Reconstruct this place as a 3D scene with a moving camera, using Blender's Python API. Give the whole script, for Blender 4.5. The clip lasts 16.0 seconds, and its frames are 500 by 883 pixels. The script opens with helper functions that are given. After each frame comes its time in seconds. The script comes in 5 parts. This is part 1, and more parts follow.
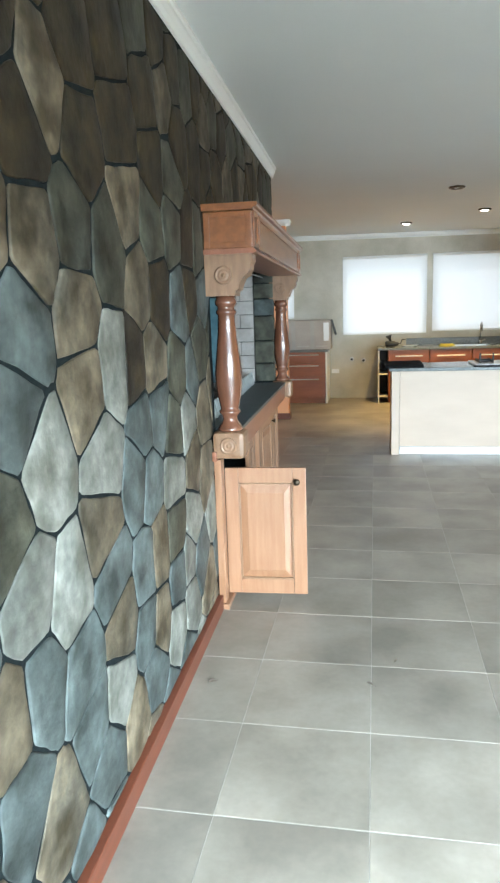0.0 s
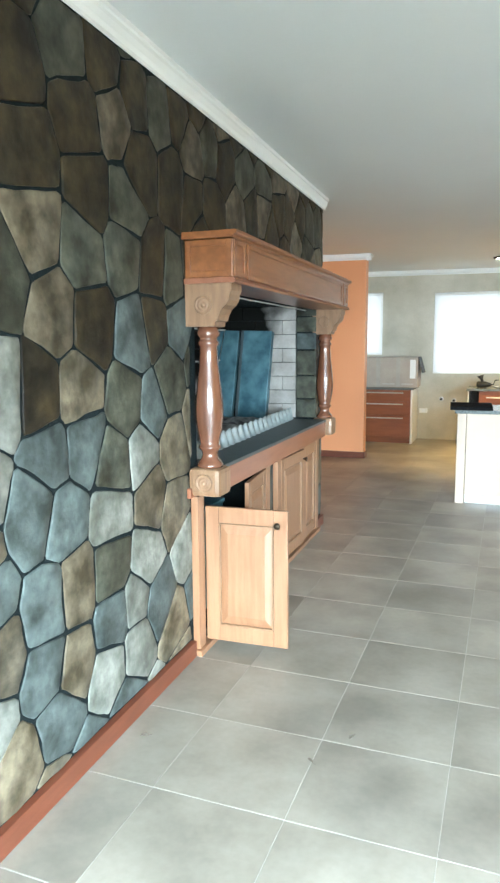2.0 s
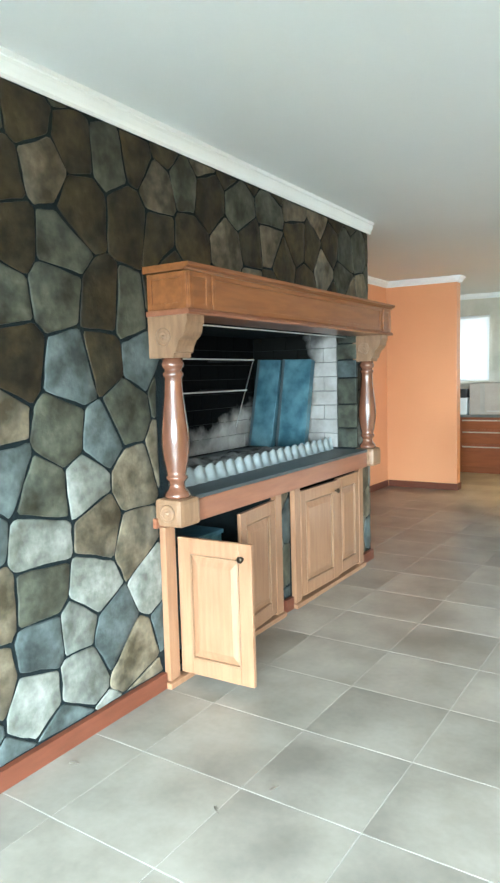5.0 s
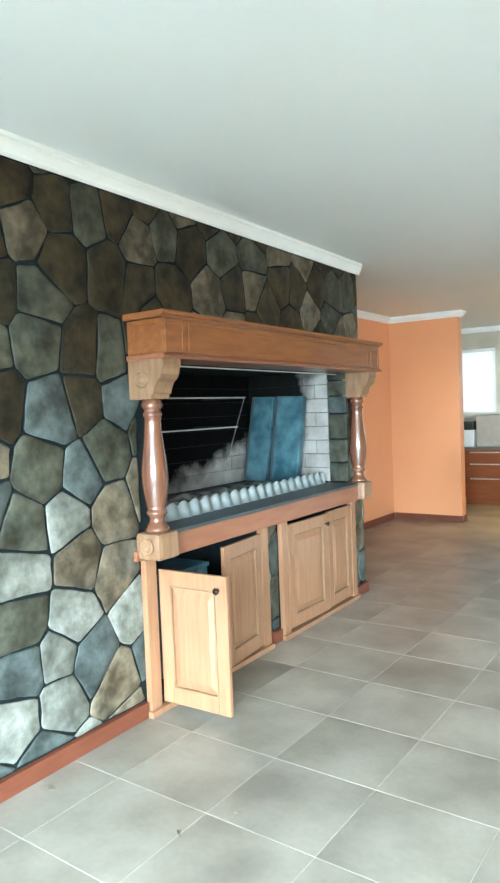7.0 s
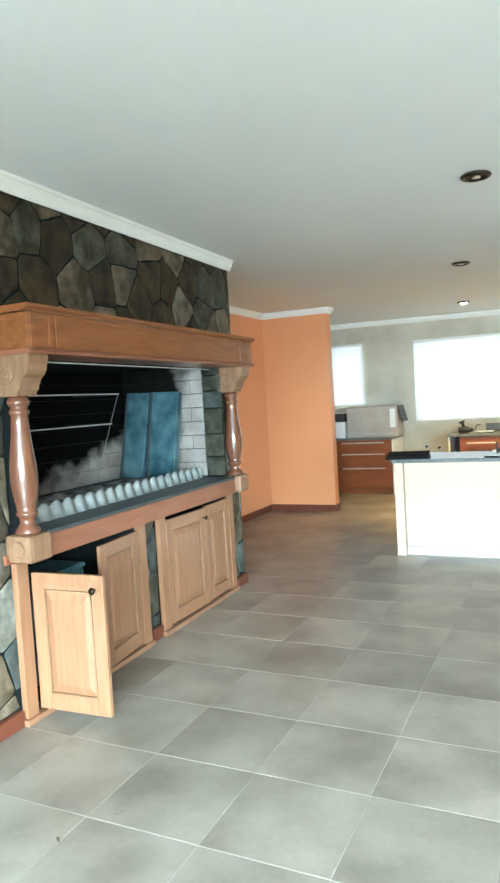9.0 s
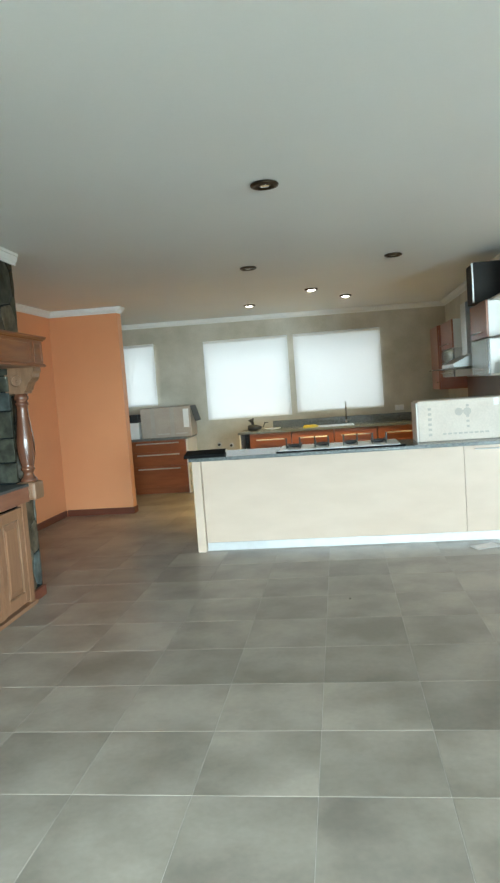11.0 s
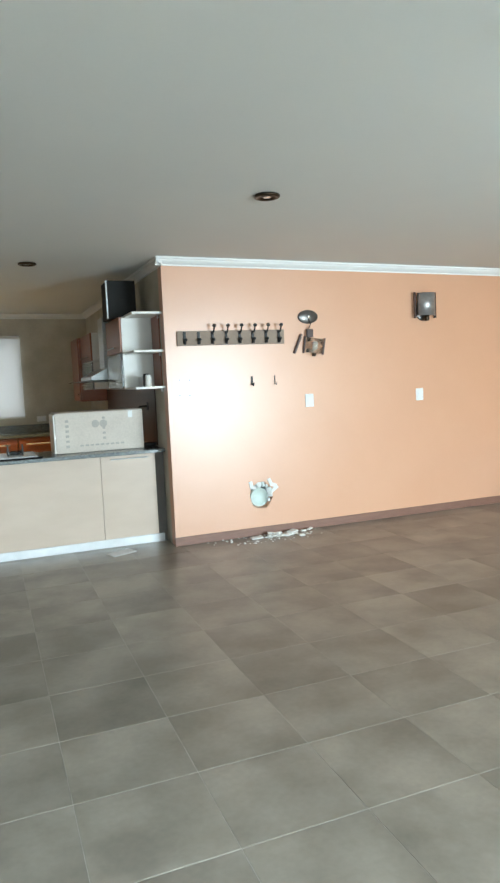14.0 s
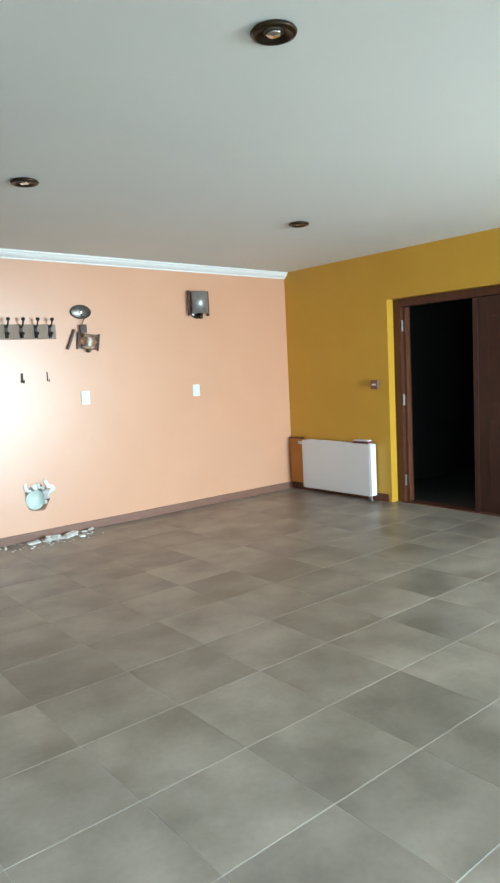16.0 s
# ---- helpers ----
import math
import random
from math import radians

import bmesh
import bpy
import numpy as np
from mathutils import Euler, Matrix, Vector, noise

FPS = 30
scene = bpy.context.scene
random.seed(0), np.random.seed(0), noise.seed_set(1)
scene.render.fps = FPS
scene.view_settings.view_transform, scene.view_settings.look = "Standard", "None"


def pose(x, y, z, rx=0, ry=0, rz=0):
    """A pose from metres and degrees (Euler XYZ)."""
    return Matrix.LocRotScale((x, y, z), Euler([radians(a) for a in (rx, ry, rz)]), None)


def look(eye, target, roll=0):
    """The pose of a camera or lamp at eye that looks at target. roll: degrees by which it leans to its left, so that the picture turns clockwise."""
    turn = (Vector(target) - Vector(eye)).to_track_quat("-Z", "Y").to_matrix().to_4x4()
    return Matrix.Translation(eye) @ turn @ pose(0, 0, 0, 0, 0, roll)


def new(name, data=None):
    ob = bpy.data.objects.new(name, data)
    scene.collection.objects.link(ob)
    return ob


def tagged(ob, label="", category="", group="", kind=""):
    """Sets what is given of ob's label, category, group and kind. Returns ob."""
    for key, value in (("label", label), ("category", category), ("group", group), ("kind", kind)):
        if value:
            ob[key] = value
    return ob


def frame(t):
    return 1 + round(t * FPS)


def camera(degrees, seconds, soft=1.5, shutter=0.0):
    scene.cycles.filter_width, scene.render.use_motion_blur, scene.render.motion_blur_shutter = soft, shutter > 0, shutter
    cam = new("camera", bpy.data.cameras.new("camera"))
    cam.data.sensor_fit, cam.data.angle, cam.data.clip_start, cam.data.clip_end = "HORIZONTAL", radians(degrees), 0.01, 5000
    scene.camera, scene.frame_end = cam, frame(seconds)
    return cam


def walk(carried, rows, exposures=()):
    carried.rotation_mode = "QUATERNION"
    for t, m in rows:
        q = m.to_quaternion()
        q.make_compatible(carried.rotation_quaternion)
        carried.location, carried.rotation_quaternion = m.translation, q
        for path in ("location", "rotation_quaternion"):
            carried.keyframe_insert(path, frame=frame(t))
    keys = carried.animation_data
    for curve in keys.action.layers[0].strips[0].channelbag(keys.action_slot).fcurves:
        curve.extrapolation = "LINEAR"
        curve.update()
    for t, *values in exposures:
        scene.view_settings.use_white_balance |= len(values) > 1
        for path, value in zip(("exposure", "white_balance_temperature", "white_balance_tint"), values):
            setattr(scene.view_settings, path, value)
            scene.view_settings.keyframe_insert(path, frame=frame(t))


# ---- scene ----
cam = camera(40.7, 16.0, soft=2.4)
PATH = [
    (0, (0.459, 0.131, 1.445), (0.097, 2.06, 1.062), -1.9),
    (0.5, (0.621, 0.191, 1.445), (0.098, 2.09, 1.095), -2.4),
    (1, (0.812, 0.253, 1.441), (0.2, 2.121, 1.07), -0.9),
    (1.5, (0.922, 0.35, 1.422), (0.31, 2.224, 1.086), -0.2),
    (2, (1.025, 0.474, 1.422), (0.32, 2.325, 1.144), -0.4),
    (2.5, (1.13, 0.559, 1.431), (0.395, 2.402, 1.178), -2.4),
    (3, (1.313, 0.598, 1.425), (0.367, 2.346, 1.204), -2.6),
    (3.5, (1.502, 0.635, 1.428), (0.531, 2.372, 1.231), -2.7),
    (4, (1.591, 0.719, 1.408), (0.648, 2.472, 1.21), -2.4),
    (4.5, (1.668, 0.847, 1.399), (0.619, 2.54, 1.21), -1.5),
    (4.7, (1.69, 0.878, 1.411), (0.612, 2.551, 1.216), -1.4),
    (6.8, (1.985, 0.917, 1.413), (0.804, 2.53, 1.328), -2.4),
    (7, (1.995, 0.903, 1.43), (0.833, 2.528, 1.344), -2.3),
    (7.5, (2.014, 0.89, 1.424), (0.893, 2.545, 1.364), -2.4),
    (8, (2.034, 0.884, 1.417), (1.001, 2.595, 1.333), -2.6),
    (8.2, (2.04, 0.882, 1.416), (1.035, 2.609, 1.328), -2.7),
    (10.3, (1.959, 0.95, 1.421), (1.461, 2.882, 1.281), -4.3),
    (10.5, (1.949, 0.932, 1.42), (1.513, 2.879, 1.284), -4.3),
    (11, (1.955, 0.915, 1.42), (1.687, 2.891, 1.268), -4.2),
    (11.5, (1.969, 0.919, 1.41), (1.896, 2.911, 1.255), -4.2),
    (12, (1.979, 0.952, 1.397), (2.098, 2.943, 1.238), -3.8),
    (12.5, (1.996, 0.956, 1.393), (2.273, 2.93, 1.228), -3.6),
    (13, (2.016, 0.905, 1.407), (2.429, 2.854, 1.235), -3.7),
    (13.5, (2.035, 0.881, 1.427), (2.591, 2.794, 1.251), -3.2),
    (14, (2.068, 0.861, 1.428), (2.794, 2.716, 1.246), -2.6),
    (14.5, (2.1, 0.856, 1.409), (2.966, 2.649, 1.221), -2.6),
    (15, (2.129, 0.851, 1.398), (3.122, 2.575, 1.2), -2.6),
    (15.5, (2.147, 0.828, 1.4), (3.283, 2.463, 1.205), -2.8),
    (16, (2.16, 0.817, 1.398), (3.415, 2.36, 1.184), -2.9),
]
EXPOSURES = [(0.0, 0.18, 6050, 8), (1.0, 0.46, 6050, 7), (2.0, 0.60, 6000, 5), (4.0, 0.76, 5950, 3), (8.2, 0.86, 5900, 2), (10.3, 0.16, 6150, 1), (11.0, 0.03, 6150, 1),
             (12.5, -0.22, 6200, 4), (13.5, -0.42, 6200, 5), (16.0, -0.40, 6100, 5)]
walk(cam, [(t, look(eye, target, roll)) for t, eye, target, roll in PATH], EXPOSURES)

# ---- world, sun, large lights ----
world = bpy.data.worlds.new("sky")
scene.world = world
world.use_nodes = True
wn = world.node_tree.nodes
sky = wn.new("ShaderNodeTexSky")
sky.sky_type = "NISHITA"
sky.sun_disc = False
sky.sun_elevation, sky.sun_rotation = radians(48), radians(0)
world.node_tree.links.new(sky.outputs[0], wn["Background"].inputs[0])
wn["Background"].inputs[1].default_value = 0.12
sun = new("sun", bpy.data.lights.new("sun", "SUN"))
sun.data.energy, sun.data.angle, sun.data.color = 1.5, radians(10), (1.0, 0.96, 0.9)
sun.matrix_world = look((0, 30, 30), (0, 0, 0))


def window_light(name, x0, x1, z0, z1, y, power, tilt, colour, spread=165, turn=0):
    """Daylight that comes in through a glazed opening of the south wall."""
    ob = new(name, bpy.data.lights.new(name, "AREA"))
    ob.data.shape, ob.data.size, ob.data.size_y = "RECTANGLE", x1 - x0, z1 - z0
    ob.data.energy, ob.data.color, ob.data.spread = power, colour, radians(spread)
    ob.matrix_world = pose((x0 + x1) / 2, y, (z0 + z1) / 2, 90 - tilt, 0, turn)
    return ob


DAY = (0.85, 1.0, 1.08)
# sky light falls in steeply; light off the ground outside rises a little
window_light("daylight_glass_doors", 0.6, 4.0, 0.3, 2.1, -1.5, 330, 33, DAY, 84, 30)
window_light("ground_light_glass_doors", 0.35, 4.35, 0.15, 2.15, -1.5, 50, -6, DAY, 140, -10)
window_light("daylight_east_door", 5.45, 7.25, 0.15, 2.15, -1.45, 300, 15, DAY, 104, 6)


# ---- materials ----
def material(name, base=(0.8, 0.8, 0.8), rough=0.5, metal=0.0, alt=None, scale=6.0, amount=0.5, grain=60.0,
             bump=0.0, bump_scale=40.0, stretch=(1, 1, 1), spec=0.5, coat=0.0, rand=0.0, local=False, detail=5.0, speckle=0.12):
    """A procedural surface: broad mottling towards alt, fine grain, relief and a little variety from piece to piece."""
    m = bpy.data.materials.new(name)
    m.use_nodes = True
    n, l = m.node_tree.nodes, m.node_tree.links
    b = n["Principled BSDF"]
    b.inputs["Roughness"].default_value, b.inputs["Metallic"].default_value = rough, metal
    b.inputs["Specular IOR Level"].default_value, b.inputs["Coat Weight"].default_value = spec, coat
    alt = alt or tuple(c * 0.8 for c in base)
    tc, mp = n.new("ShaderNodeTexCoord"), n.new("ShaderNodeMapping")
    mp.inputs["Scale"].default_value = stretch
    if local:
        info = n.new("ShaderNodeObjectInfo")
        off = n.new("ShaderNodeVectorMath")
        off.operation = "MULTIPLY_ADD"
        l.new(info.outputs["Random"], off.inputs[0])
        off.inputs[1].default_value = (31, 17, 23)
        l.new(tc.outputs["Object"], off.inputs[2])
        l.new(off.outputs[0], mp.inputs[0])
    else:
        geo = n.new("ShaderNodeNewGeometry")
        l.new(geo.outputs["Position"], mp.inputs[0])
    big, fine = n.new("ShaderNodeTexNoise"), n.new("ShaderNodeTexNoise")
    big.inputs["Scale"].default_value, big.inputs["Detail"].default_value = scale, detail
    fine.inputs["Scale"].default_value, fine.inputs["Detail"].default_value = grain, 3
    l.new(mp.outputs[0], big.inputs["Vector"])
    l.new(mp.outputs[0], fine.inputs["Vector"])
    ramp = n.new("ShaderNodeMapRange")
    ramp.inputs[1].default_value, ramp.inputs[2].default_value = 0.35, 0.65
    ramp.inputs[4].default_value = amount
    l.new(big.outputs[0], ramp.inputs[0])
    mix = n.new("ShaderNodeMix")
    mix.data_type = "RGBA"
    mix.inputs[6].default_value, mix.inputs[7].default_value = (*base, 1), (*alt, 1)
    l.new(ramp.outputs[0], mix.inputs[0])
    grey = n.new("ShaderNodeMapRange")
    grey.inputs[3].default_value, grey.inputs[4].default_value = 1 - speckle, 1 + speckle
    l.new(fine.outputs[0], grey.inputs[0])
    last = grey.outputs[0]
    if rand:
        info2, gr = n.new("ShaderNodeObjectInfo"), n.new("ShaderNodeNewGeometry")
        add, wrap, rr, mul = (n.new("ShaderNodeMath"), n.new("ShaderNodeMath"), n.new("ShaderNodeMapRange"), n.new("ShaderNodeMath"))
        add.operation, wrap.operation, mul.operation = "ADD", "FRACT", "MULTIPLY"
        l.new(info2.outputs["Random"], add.inputs[0])
        l.new(gr.outputs["Random Per Island"], add.inputs[1])
        l.new(add.outputs[0], wrap.inputs[0])
        rr.inputs[3].default_value, rr.inputs[4].default_value = 1 - rand, 1 + rand
        l.new(wrap.outputs[0], rr.inputs[0])
        l.new(rr.outputs[0], mul.inputs[0])
        l.new(last, mul.inputs[1])
        last = mul.outputs[0]
    vm = n.new("ShaderNodeVectorMath")
    vm.operation = "SCALE"
    l.new(mix.outputs[2], vm.inputs[0])
    l.new(last, vm.inputs["Scale"])
    l.new(vm.outputs[0], b.inputs["Base Color"])
    if bump:
        bt, bn = n.new("ShaderNodeTexNoise"), n.new("ShaderNodeBump")
        bt.inputs["Scale"].default_value, bt.inputs["Detail"].default_value = bump_scale, 6
        bn.inputs["Strength"].default_value, bn.inputs["Distance"].default_value = bump, 0.01
        l.new(mp.outputs[0], bt.inputs["Vector"])
        l.new(bt.outputs[0], bn.inputs["Height"])
        l.new(bn.outputs[0], b.inputs["Normal"])
    return m


def stone_material(name, base, stain, cold):
    """Varnished field stone: one body colour with stains, colder patches and pale veins that wander over each piece."""
    m = material(name, base, rough=0.55, spec=0.2, alt=stain, bump=1.0, bump_scale=9, local=True, scale=9, grain=30, amount=1.0, speckle=0.55, detail=9, rand=0.2)
    n, l = m.node_tree.nodes, m.node_tree.links
    mix = [k for k in n if k.type == "MIX"][0]
    mp = [k for k in n if k.type == "MAPPING"][0]
    patch, ramp, two = n.new("ShaderNodeTexNoise"), n.new("ShaderNodeMapRange"), n.new("ShaderNodeMix")
    patch.inputs["Scale"].default_value, patch.inputs["Detail"].default_value, patch.inputs["Roughness"].default_value = 4.5, 6, 0.6
    ramp.inputs[1].default_value, ramp.inputs[2].default_value, ramp.inputs[4].default_value = 0.48, 0.68, 0.75
    two.data_type = "RGBA"
    two.inputs[6].default_value, two.inputs[7].default_value = (*base, 1), (*cold, 1)
    l.new(mp.outputs[0], patch.inputs["Vector"])
    l.new(patch.outputs[0], ramp.inputs[0])
    l.new(ramp.outputs[0], two.inputs[0])
    l.new(two.outputs[2], mix.inputs[6])
    return m


STONES = {
    "tan": stone_material("tan_field_stone", (0.15, 0.122, 0.083), (0.042, 0.032, 0.018), (0.11, 0.12, 0.11)),
    # brown stone, deepened: the shade of the upper wall is put into this colour
    "shaded_umber": stone_material("shaded_umber_field_stone", (0.044, 0.032, 0.015), (0.011, 0.008, 0.005), (0.032, 0.036, 0.028)),
    "pale": stone_material("pale_field_stone", (0.20, 0.20, 0.175), (0.09, 0.09, 0.072), (0.14, 0.17, 0.168)),
    "slate": stone_material("slate_field_stone", (0.09, 0.108, 0.104), (0.03, 0.036, 0.033), (0.15, 0.17, 0.162)),
    "grey": stone_material("grey_green_field_stone", (0.068, 0.069, 0.050), (0.020, 0.018, 0.011), (0.062, 0.078, 0.074)),
}
MORTAR = material("dark_mortar", (0.010, 0.015, 0.016), 0.9, alt=(0.005, 0.007, 0.008), scale=12, bump=0.6, spec=0.15)
WHITE = material("white_ceiling_paint", (0.74, 0.76, 0.74), 0.75, alt=(0.71, 0.73, 0.72), scale=1.2, amount=0.6, speckle=0.015)
CORNICE = material("white_cornice_paint", (0.82, 0.83, 0.81), 0.6, alt=(0.76, 0.77, 0.75), scale=4, speckle=0.015)
ORANGE = material("orange_wall_paint", (0.70, 0.315, 0.15), 0.36, alt=(0.66, 0.29, 0.135), scale=1.6, amount=0.7, bump=0.012, bump_scale=60, spec=0.45, speckle=0.015)
PEACH = material("apricot_wall_paint", (0.67, 0.375, 0.235), 0.33, alt=(0.64, 0.35, 0.215), scale=1.6, amount=0.7, bump=0.012, bump_scale=60, spec=0.75, speckle=0.015)
YELLOW = material("mustard_wall_paint", (0.62, 0.355, 0.036), 0.42, alt=(0.57, 0.32, 0.03), scale=1.6, amount=0.7, bump=0.012, bump_scale=60, speckle=0.015)
OLIVE = material("grey_olive_plaster", (0.56, 0.525, 0.44), 0.55, alt=(0.41, 0.375, 0.29), scale=2.4, amount=0.9, bump=0.12, bump_scale=20)
PLAIN = material("plain_wall_paint", (0.6, 0.56, 0.48), 0.6, scale=2, speckle=0.015)
# near-black on purpose: the gloom of the unlit hall is put into this colour
DARKROOM = material("shaded_hall_tone", (0.05, 0.055, 0.055), 0.7, scale=2)
TILE = material("grey_porcelain_tile", (0.30, 0.266, 0.223), 0.36, alt=(0.175, 0.153, 0.125), scale=2.6, amount=1.0, grain=40, bump=0.02, bump_scale=30, rand=0.14, spec=0.45, local=True)
GROUT = material("pale_grout", (0.46, 0.44, 0.40), 0.85, alt=(0.30, 0.28, 0.25), scale=3, amount=0.9)
BASEWOOD = material("red_brown_baseboard", (0.115, 0.034, 0.017), 0.4, alt=(0.17, 0.05, 0.025), scale=8, stretch=(1, 1, 6))
GREYBASE = material("taupe_baseboard", (0.23, 0.118, 0.082), 0.45, alt=(0.17, 0.085, 0.058), scale=8, stretch=(1, 1, 6))
OAK = material("varnished_oak", (0.25, 0.09, 0.028), 0.33, alt=(0.16, 0.052, 0.015), scale=5, amount=0.8, grain=90, stretch=(6, 0.8, 6), bump=0.05, coat=0.25)
OAKV = material("varnished_turned_oak", (0.155, 0.062, 0.034), 0.24, alt=(0.10, 0.038, 0.02), scale=5, amount=0.8, grain=90, stretch=(6, 6, 0.8), bump=0.04, coat=0.6)
PINE = material("pale_pine", (0.30, 0.156, 0.085), 0.36, alt=(0.21, 0.098, 0.046), scale=6, amount=0.6, grain=80, stretch=(7, 7, 0.7), bump=0.05, coat=0.2)
PALEOAK = material("greyed_oak", (0.26, 0.148, 0.082), 0.4, alt=(0.17, 0.092, 0.048), scale=8, amount=0.8, grain=80, stretch=(5, 5, 0.9), bump=0.06)
REDOAK = material("reddish_oak_fascia", (0.26, 0.098, 0.05), 0.36, alt=(0.20, 0.07, 0.034), scale=5, amount=0.8, grain=80, stretch=(6, 0.8, 6), coat=0.2)
HEARTH = material("dark_slate_hearth", (0.05, 0.065, 0.07), 0.5, alt=(0.03, 0.04, 0.045), scale=8, bump=0.1)
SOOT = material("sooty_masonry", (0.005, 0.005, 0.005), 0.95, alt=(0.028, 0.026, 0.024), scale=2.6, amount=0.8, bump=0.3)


def stained_brick(name, stain, normal, edge, wander):
    """Pale firebrick with a soot stain; the stain covers the side of a slanting line that normal points to."""
    m = material(name, (0.40, 0.375, 0.35), 0.85, alt=(0.20, 0.18, 0.165), scale=5, amount=0.75, rand=0.15, bump=0.3, spec=0.08)
    n, l = m.node_tree.nodes, m.node_tree.links
    geo, dot, noi, add, ramp, mix = (n.new("ShaderNodeNewGeometry"), n.new("ShaderNodeVectorMath"), n.new("ShaderNodeTexNoise"),
                                     n.new("ShaderNodeMath"), n.new("ShaderNodeMapRange"), n.new("ShaderNodeMix"))
    dot.operation, add.operation = "DOT_PRODUCT", "MULTIPLY_ADD"
    dot.inputs[1].default_value = normal
    noi.inputs["Scale"].default_value, noi.inputs["Detail"].default_value = 5.5, 7
    l.new(geo.outputs["Position"], dot.inputs[0])
    l.new(geo.outputs["Position"], noi.inputs["Vector"])
    l.new(noi.outputs[0], add.inputs[0])
    add.inputs[1].default_value = wander
    l.new(dot.outputs["Value"], add.inputs[2])
    l.new(add.outputs[0], ramp.inputs[0])
    ramp.inputs[1].default_value, ramp.inputs[2].default_value = edge + wander / 2 - 0.07, edge + wander / 2 + 0.07
    mix.data_type = "RGBA"
    b = n["Principled BSDF"]
    paint = b.inputs["Base Color"].links[0].from_socket
    l.new(paint, mix.inputs[6])
    mix.inputs[7].default_value = (*stain, 1)
    l.new(ramp.outputs[0], mix.inputs[0])
    l.new(mix.outputs[2], b.inputs["Base Color"])
    return m


BRICK = stained_brick("pale_firebrick", (0.006, 0.006, 0.005), (-1.0, 0.0, 0.22), 1.0, 0.35)
BACKBRICK = stained_brick("sooty_firebrick", (0.0025, 0.0025, 0.0025), (0.0, -0.21, 1.0), 0.05, 0.35)
BLUE = material("blue_insulation_board", (0.018, 0.062, 0.082), 0.45, alt=(0.10, 0.19, 0.22), scale=9, amount=0.8, bump=0.2, bump_scale=14, detail=8)
ZINC = material("galvanised_sheet", (0.29, 0.32, 0.32), 0.65, 0.1, alt=(0.19, 0.22, 0.22), scale=14)
STEEL = material("brushed_steel", (0.55, 0.56, 0.56), 0.28, 1.0, scale=9, stretch=(1, 1, 8))
SATIN = material("satin_steel", (0.78, 0.78, 0.76), 0.4, 0.6, scale=9, speckle=0.03)
CHROME = material("chrome_metal", (0.75, 0.75, 0.75), 0.12, 1.0)
BRONZE = material("aged_bronze", (0.06, 0.042, 0.026), 0.32, 0.85, alt=(0.022, 0.017, 0.012), scale=20)
BLACK = material("black_iron", (0.012, 0.012, 0.012), 0.5, alt=(0.02, 0.02, 0.02))
MATTBLACK = material("matt_black_plastic", (0.010, 0.010, 0.011), 0.85, spec=0.1)
CREAM = material("cream_laminate", (0.58, 0.468, 0.37), 0.42, alt=(0.54, 0.43, 0.335), scale=3, stretch=(1, 1, 3), amount=0.8, speckle=0.015)
GRANITE = material("grey_granite", (0.17, 0.19, 0.19), 0.22, alt=(0.08, 0.09, 0.09), scale=60, amount=0.9, grain=160)
KICK = material("silver_plinth", (0.66, 0.67, 0.67), 0.35, 0.3, scale=10, speckle=0.015)
KITCHENWOOD = material("reddish_kitchen_veneer", (0.28, 0.085, 0.028), 0.32, alt=(0.21, 0.058, 0.018), scale=4, amount=0.8, grain=60, stretch=(0.8, 4, 6), coat=0.15)
WHITEPANEL = material("white_melamine", (0.80, 0.78, 0.73), 0.4, scale=3, speckle=0.015)
CARTON = material("pale_cardboard", (0.70, 0.63, 0.555), 0.8, alt=(0.63, 0.555, 0.48), scale=5, amount=0.7)
BROWNCARTON = material("grey_brown_cardboard", (0.43, 0.37, 0.31), 0.8, alt=(0.36, 0.30, 0.25), scale=5, amount=0.7)
TAPE = material("packing_tape", (0.40, 0.36, 0.31), 0.3, scale=10)
INK = material("grey_print", (0.50, 0.46, 0.41), 0.7)
ENAMEL = material("white_enamel", (0.80, 0.81, 0.83), 0.3, alt=(0.77, 0.78, 0.80), scale=3, speckle=0.015)
PLASTIC = material("white_plastic", (0.82, 0.82, 0.80), 0.35, speckle=0.015)
MAHOGANY = material("dark_mahogany", (0.05, 0.015, 0.009), 0.4, alt=(0.025, 0.008, 0.005), scale=6, amount=0.8, grain=60, stretch=(6, 6, 0.8), coat=0.2)
JAMB = material("mahogany_frame", (0.105, 0.034, 0.016), 0.4, alt=(0.06, 0.019, 0.009), scale=6, amount=0.8, stretch=(6, 6, 0.8))
PAPER = material("white_paper", (0.8, 0.8, 0.8), 0.7)
PLASTERBIT = material("broken_plaster", (0.82, 0.84, 0.82), 0.8, alt=(0.66, 0.68, 0.66), scale=30, bump=0.4)
PIPE = material("pale_pvc", (0.62, 0.72, 0.68), 0.4, alt=(0.52, 0.62, 0.58), scale=10)
CLOTH = material("yellow_cloth", (0.65, 0.55, 0.08), 0.9)
SMOKED = material("smoked_metal_mesh", (0.16, 0.15, 0.14), 0.35, 0.8, alt=(0.09, 0.085, 0.08), scale=30)
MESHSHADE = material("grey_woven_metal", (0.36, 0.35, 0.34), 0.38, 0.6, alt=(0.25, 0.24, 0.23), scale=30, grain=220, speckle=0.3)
CLEARPLATE = material("taupe_board_paint", (0.30, 0.225, 0.17), 0.55, alt=(0.24, 0.175, 0.13), scale=5, spec=0.25)
DRYLEAF = material("dry_leaf_brown", (0.13, 0.105, 0.08), 0.8)
BOOK = material("maroon_book_cover", (0.16, 0.03, 0.05), 0.5)


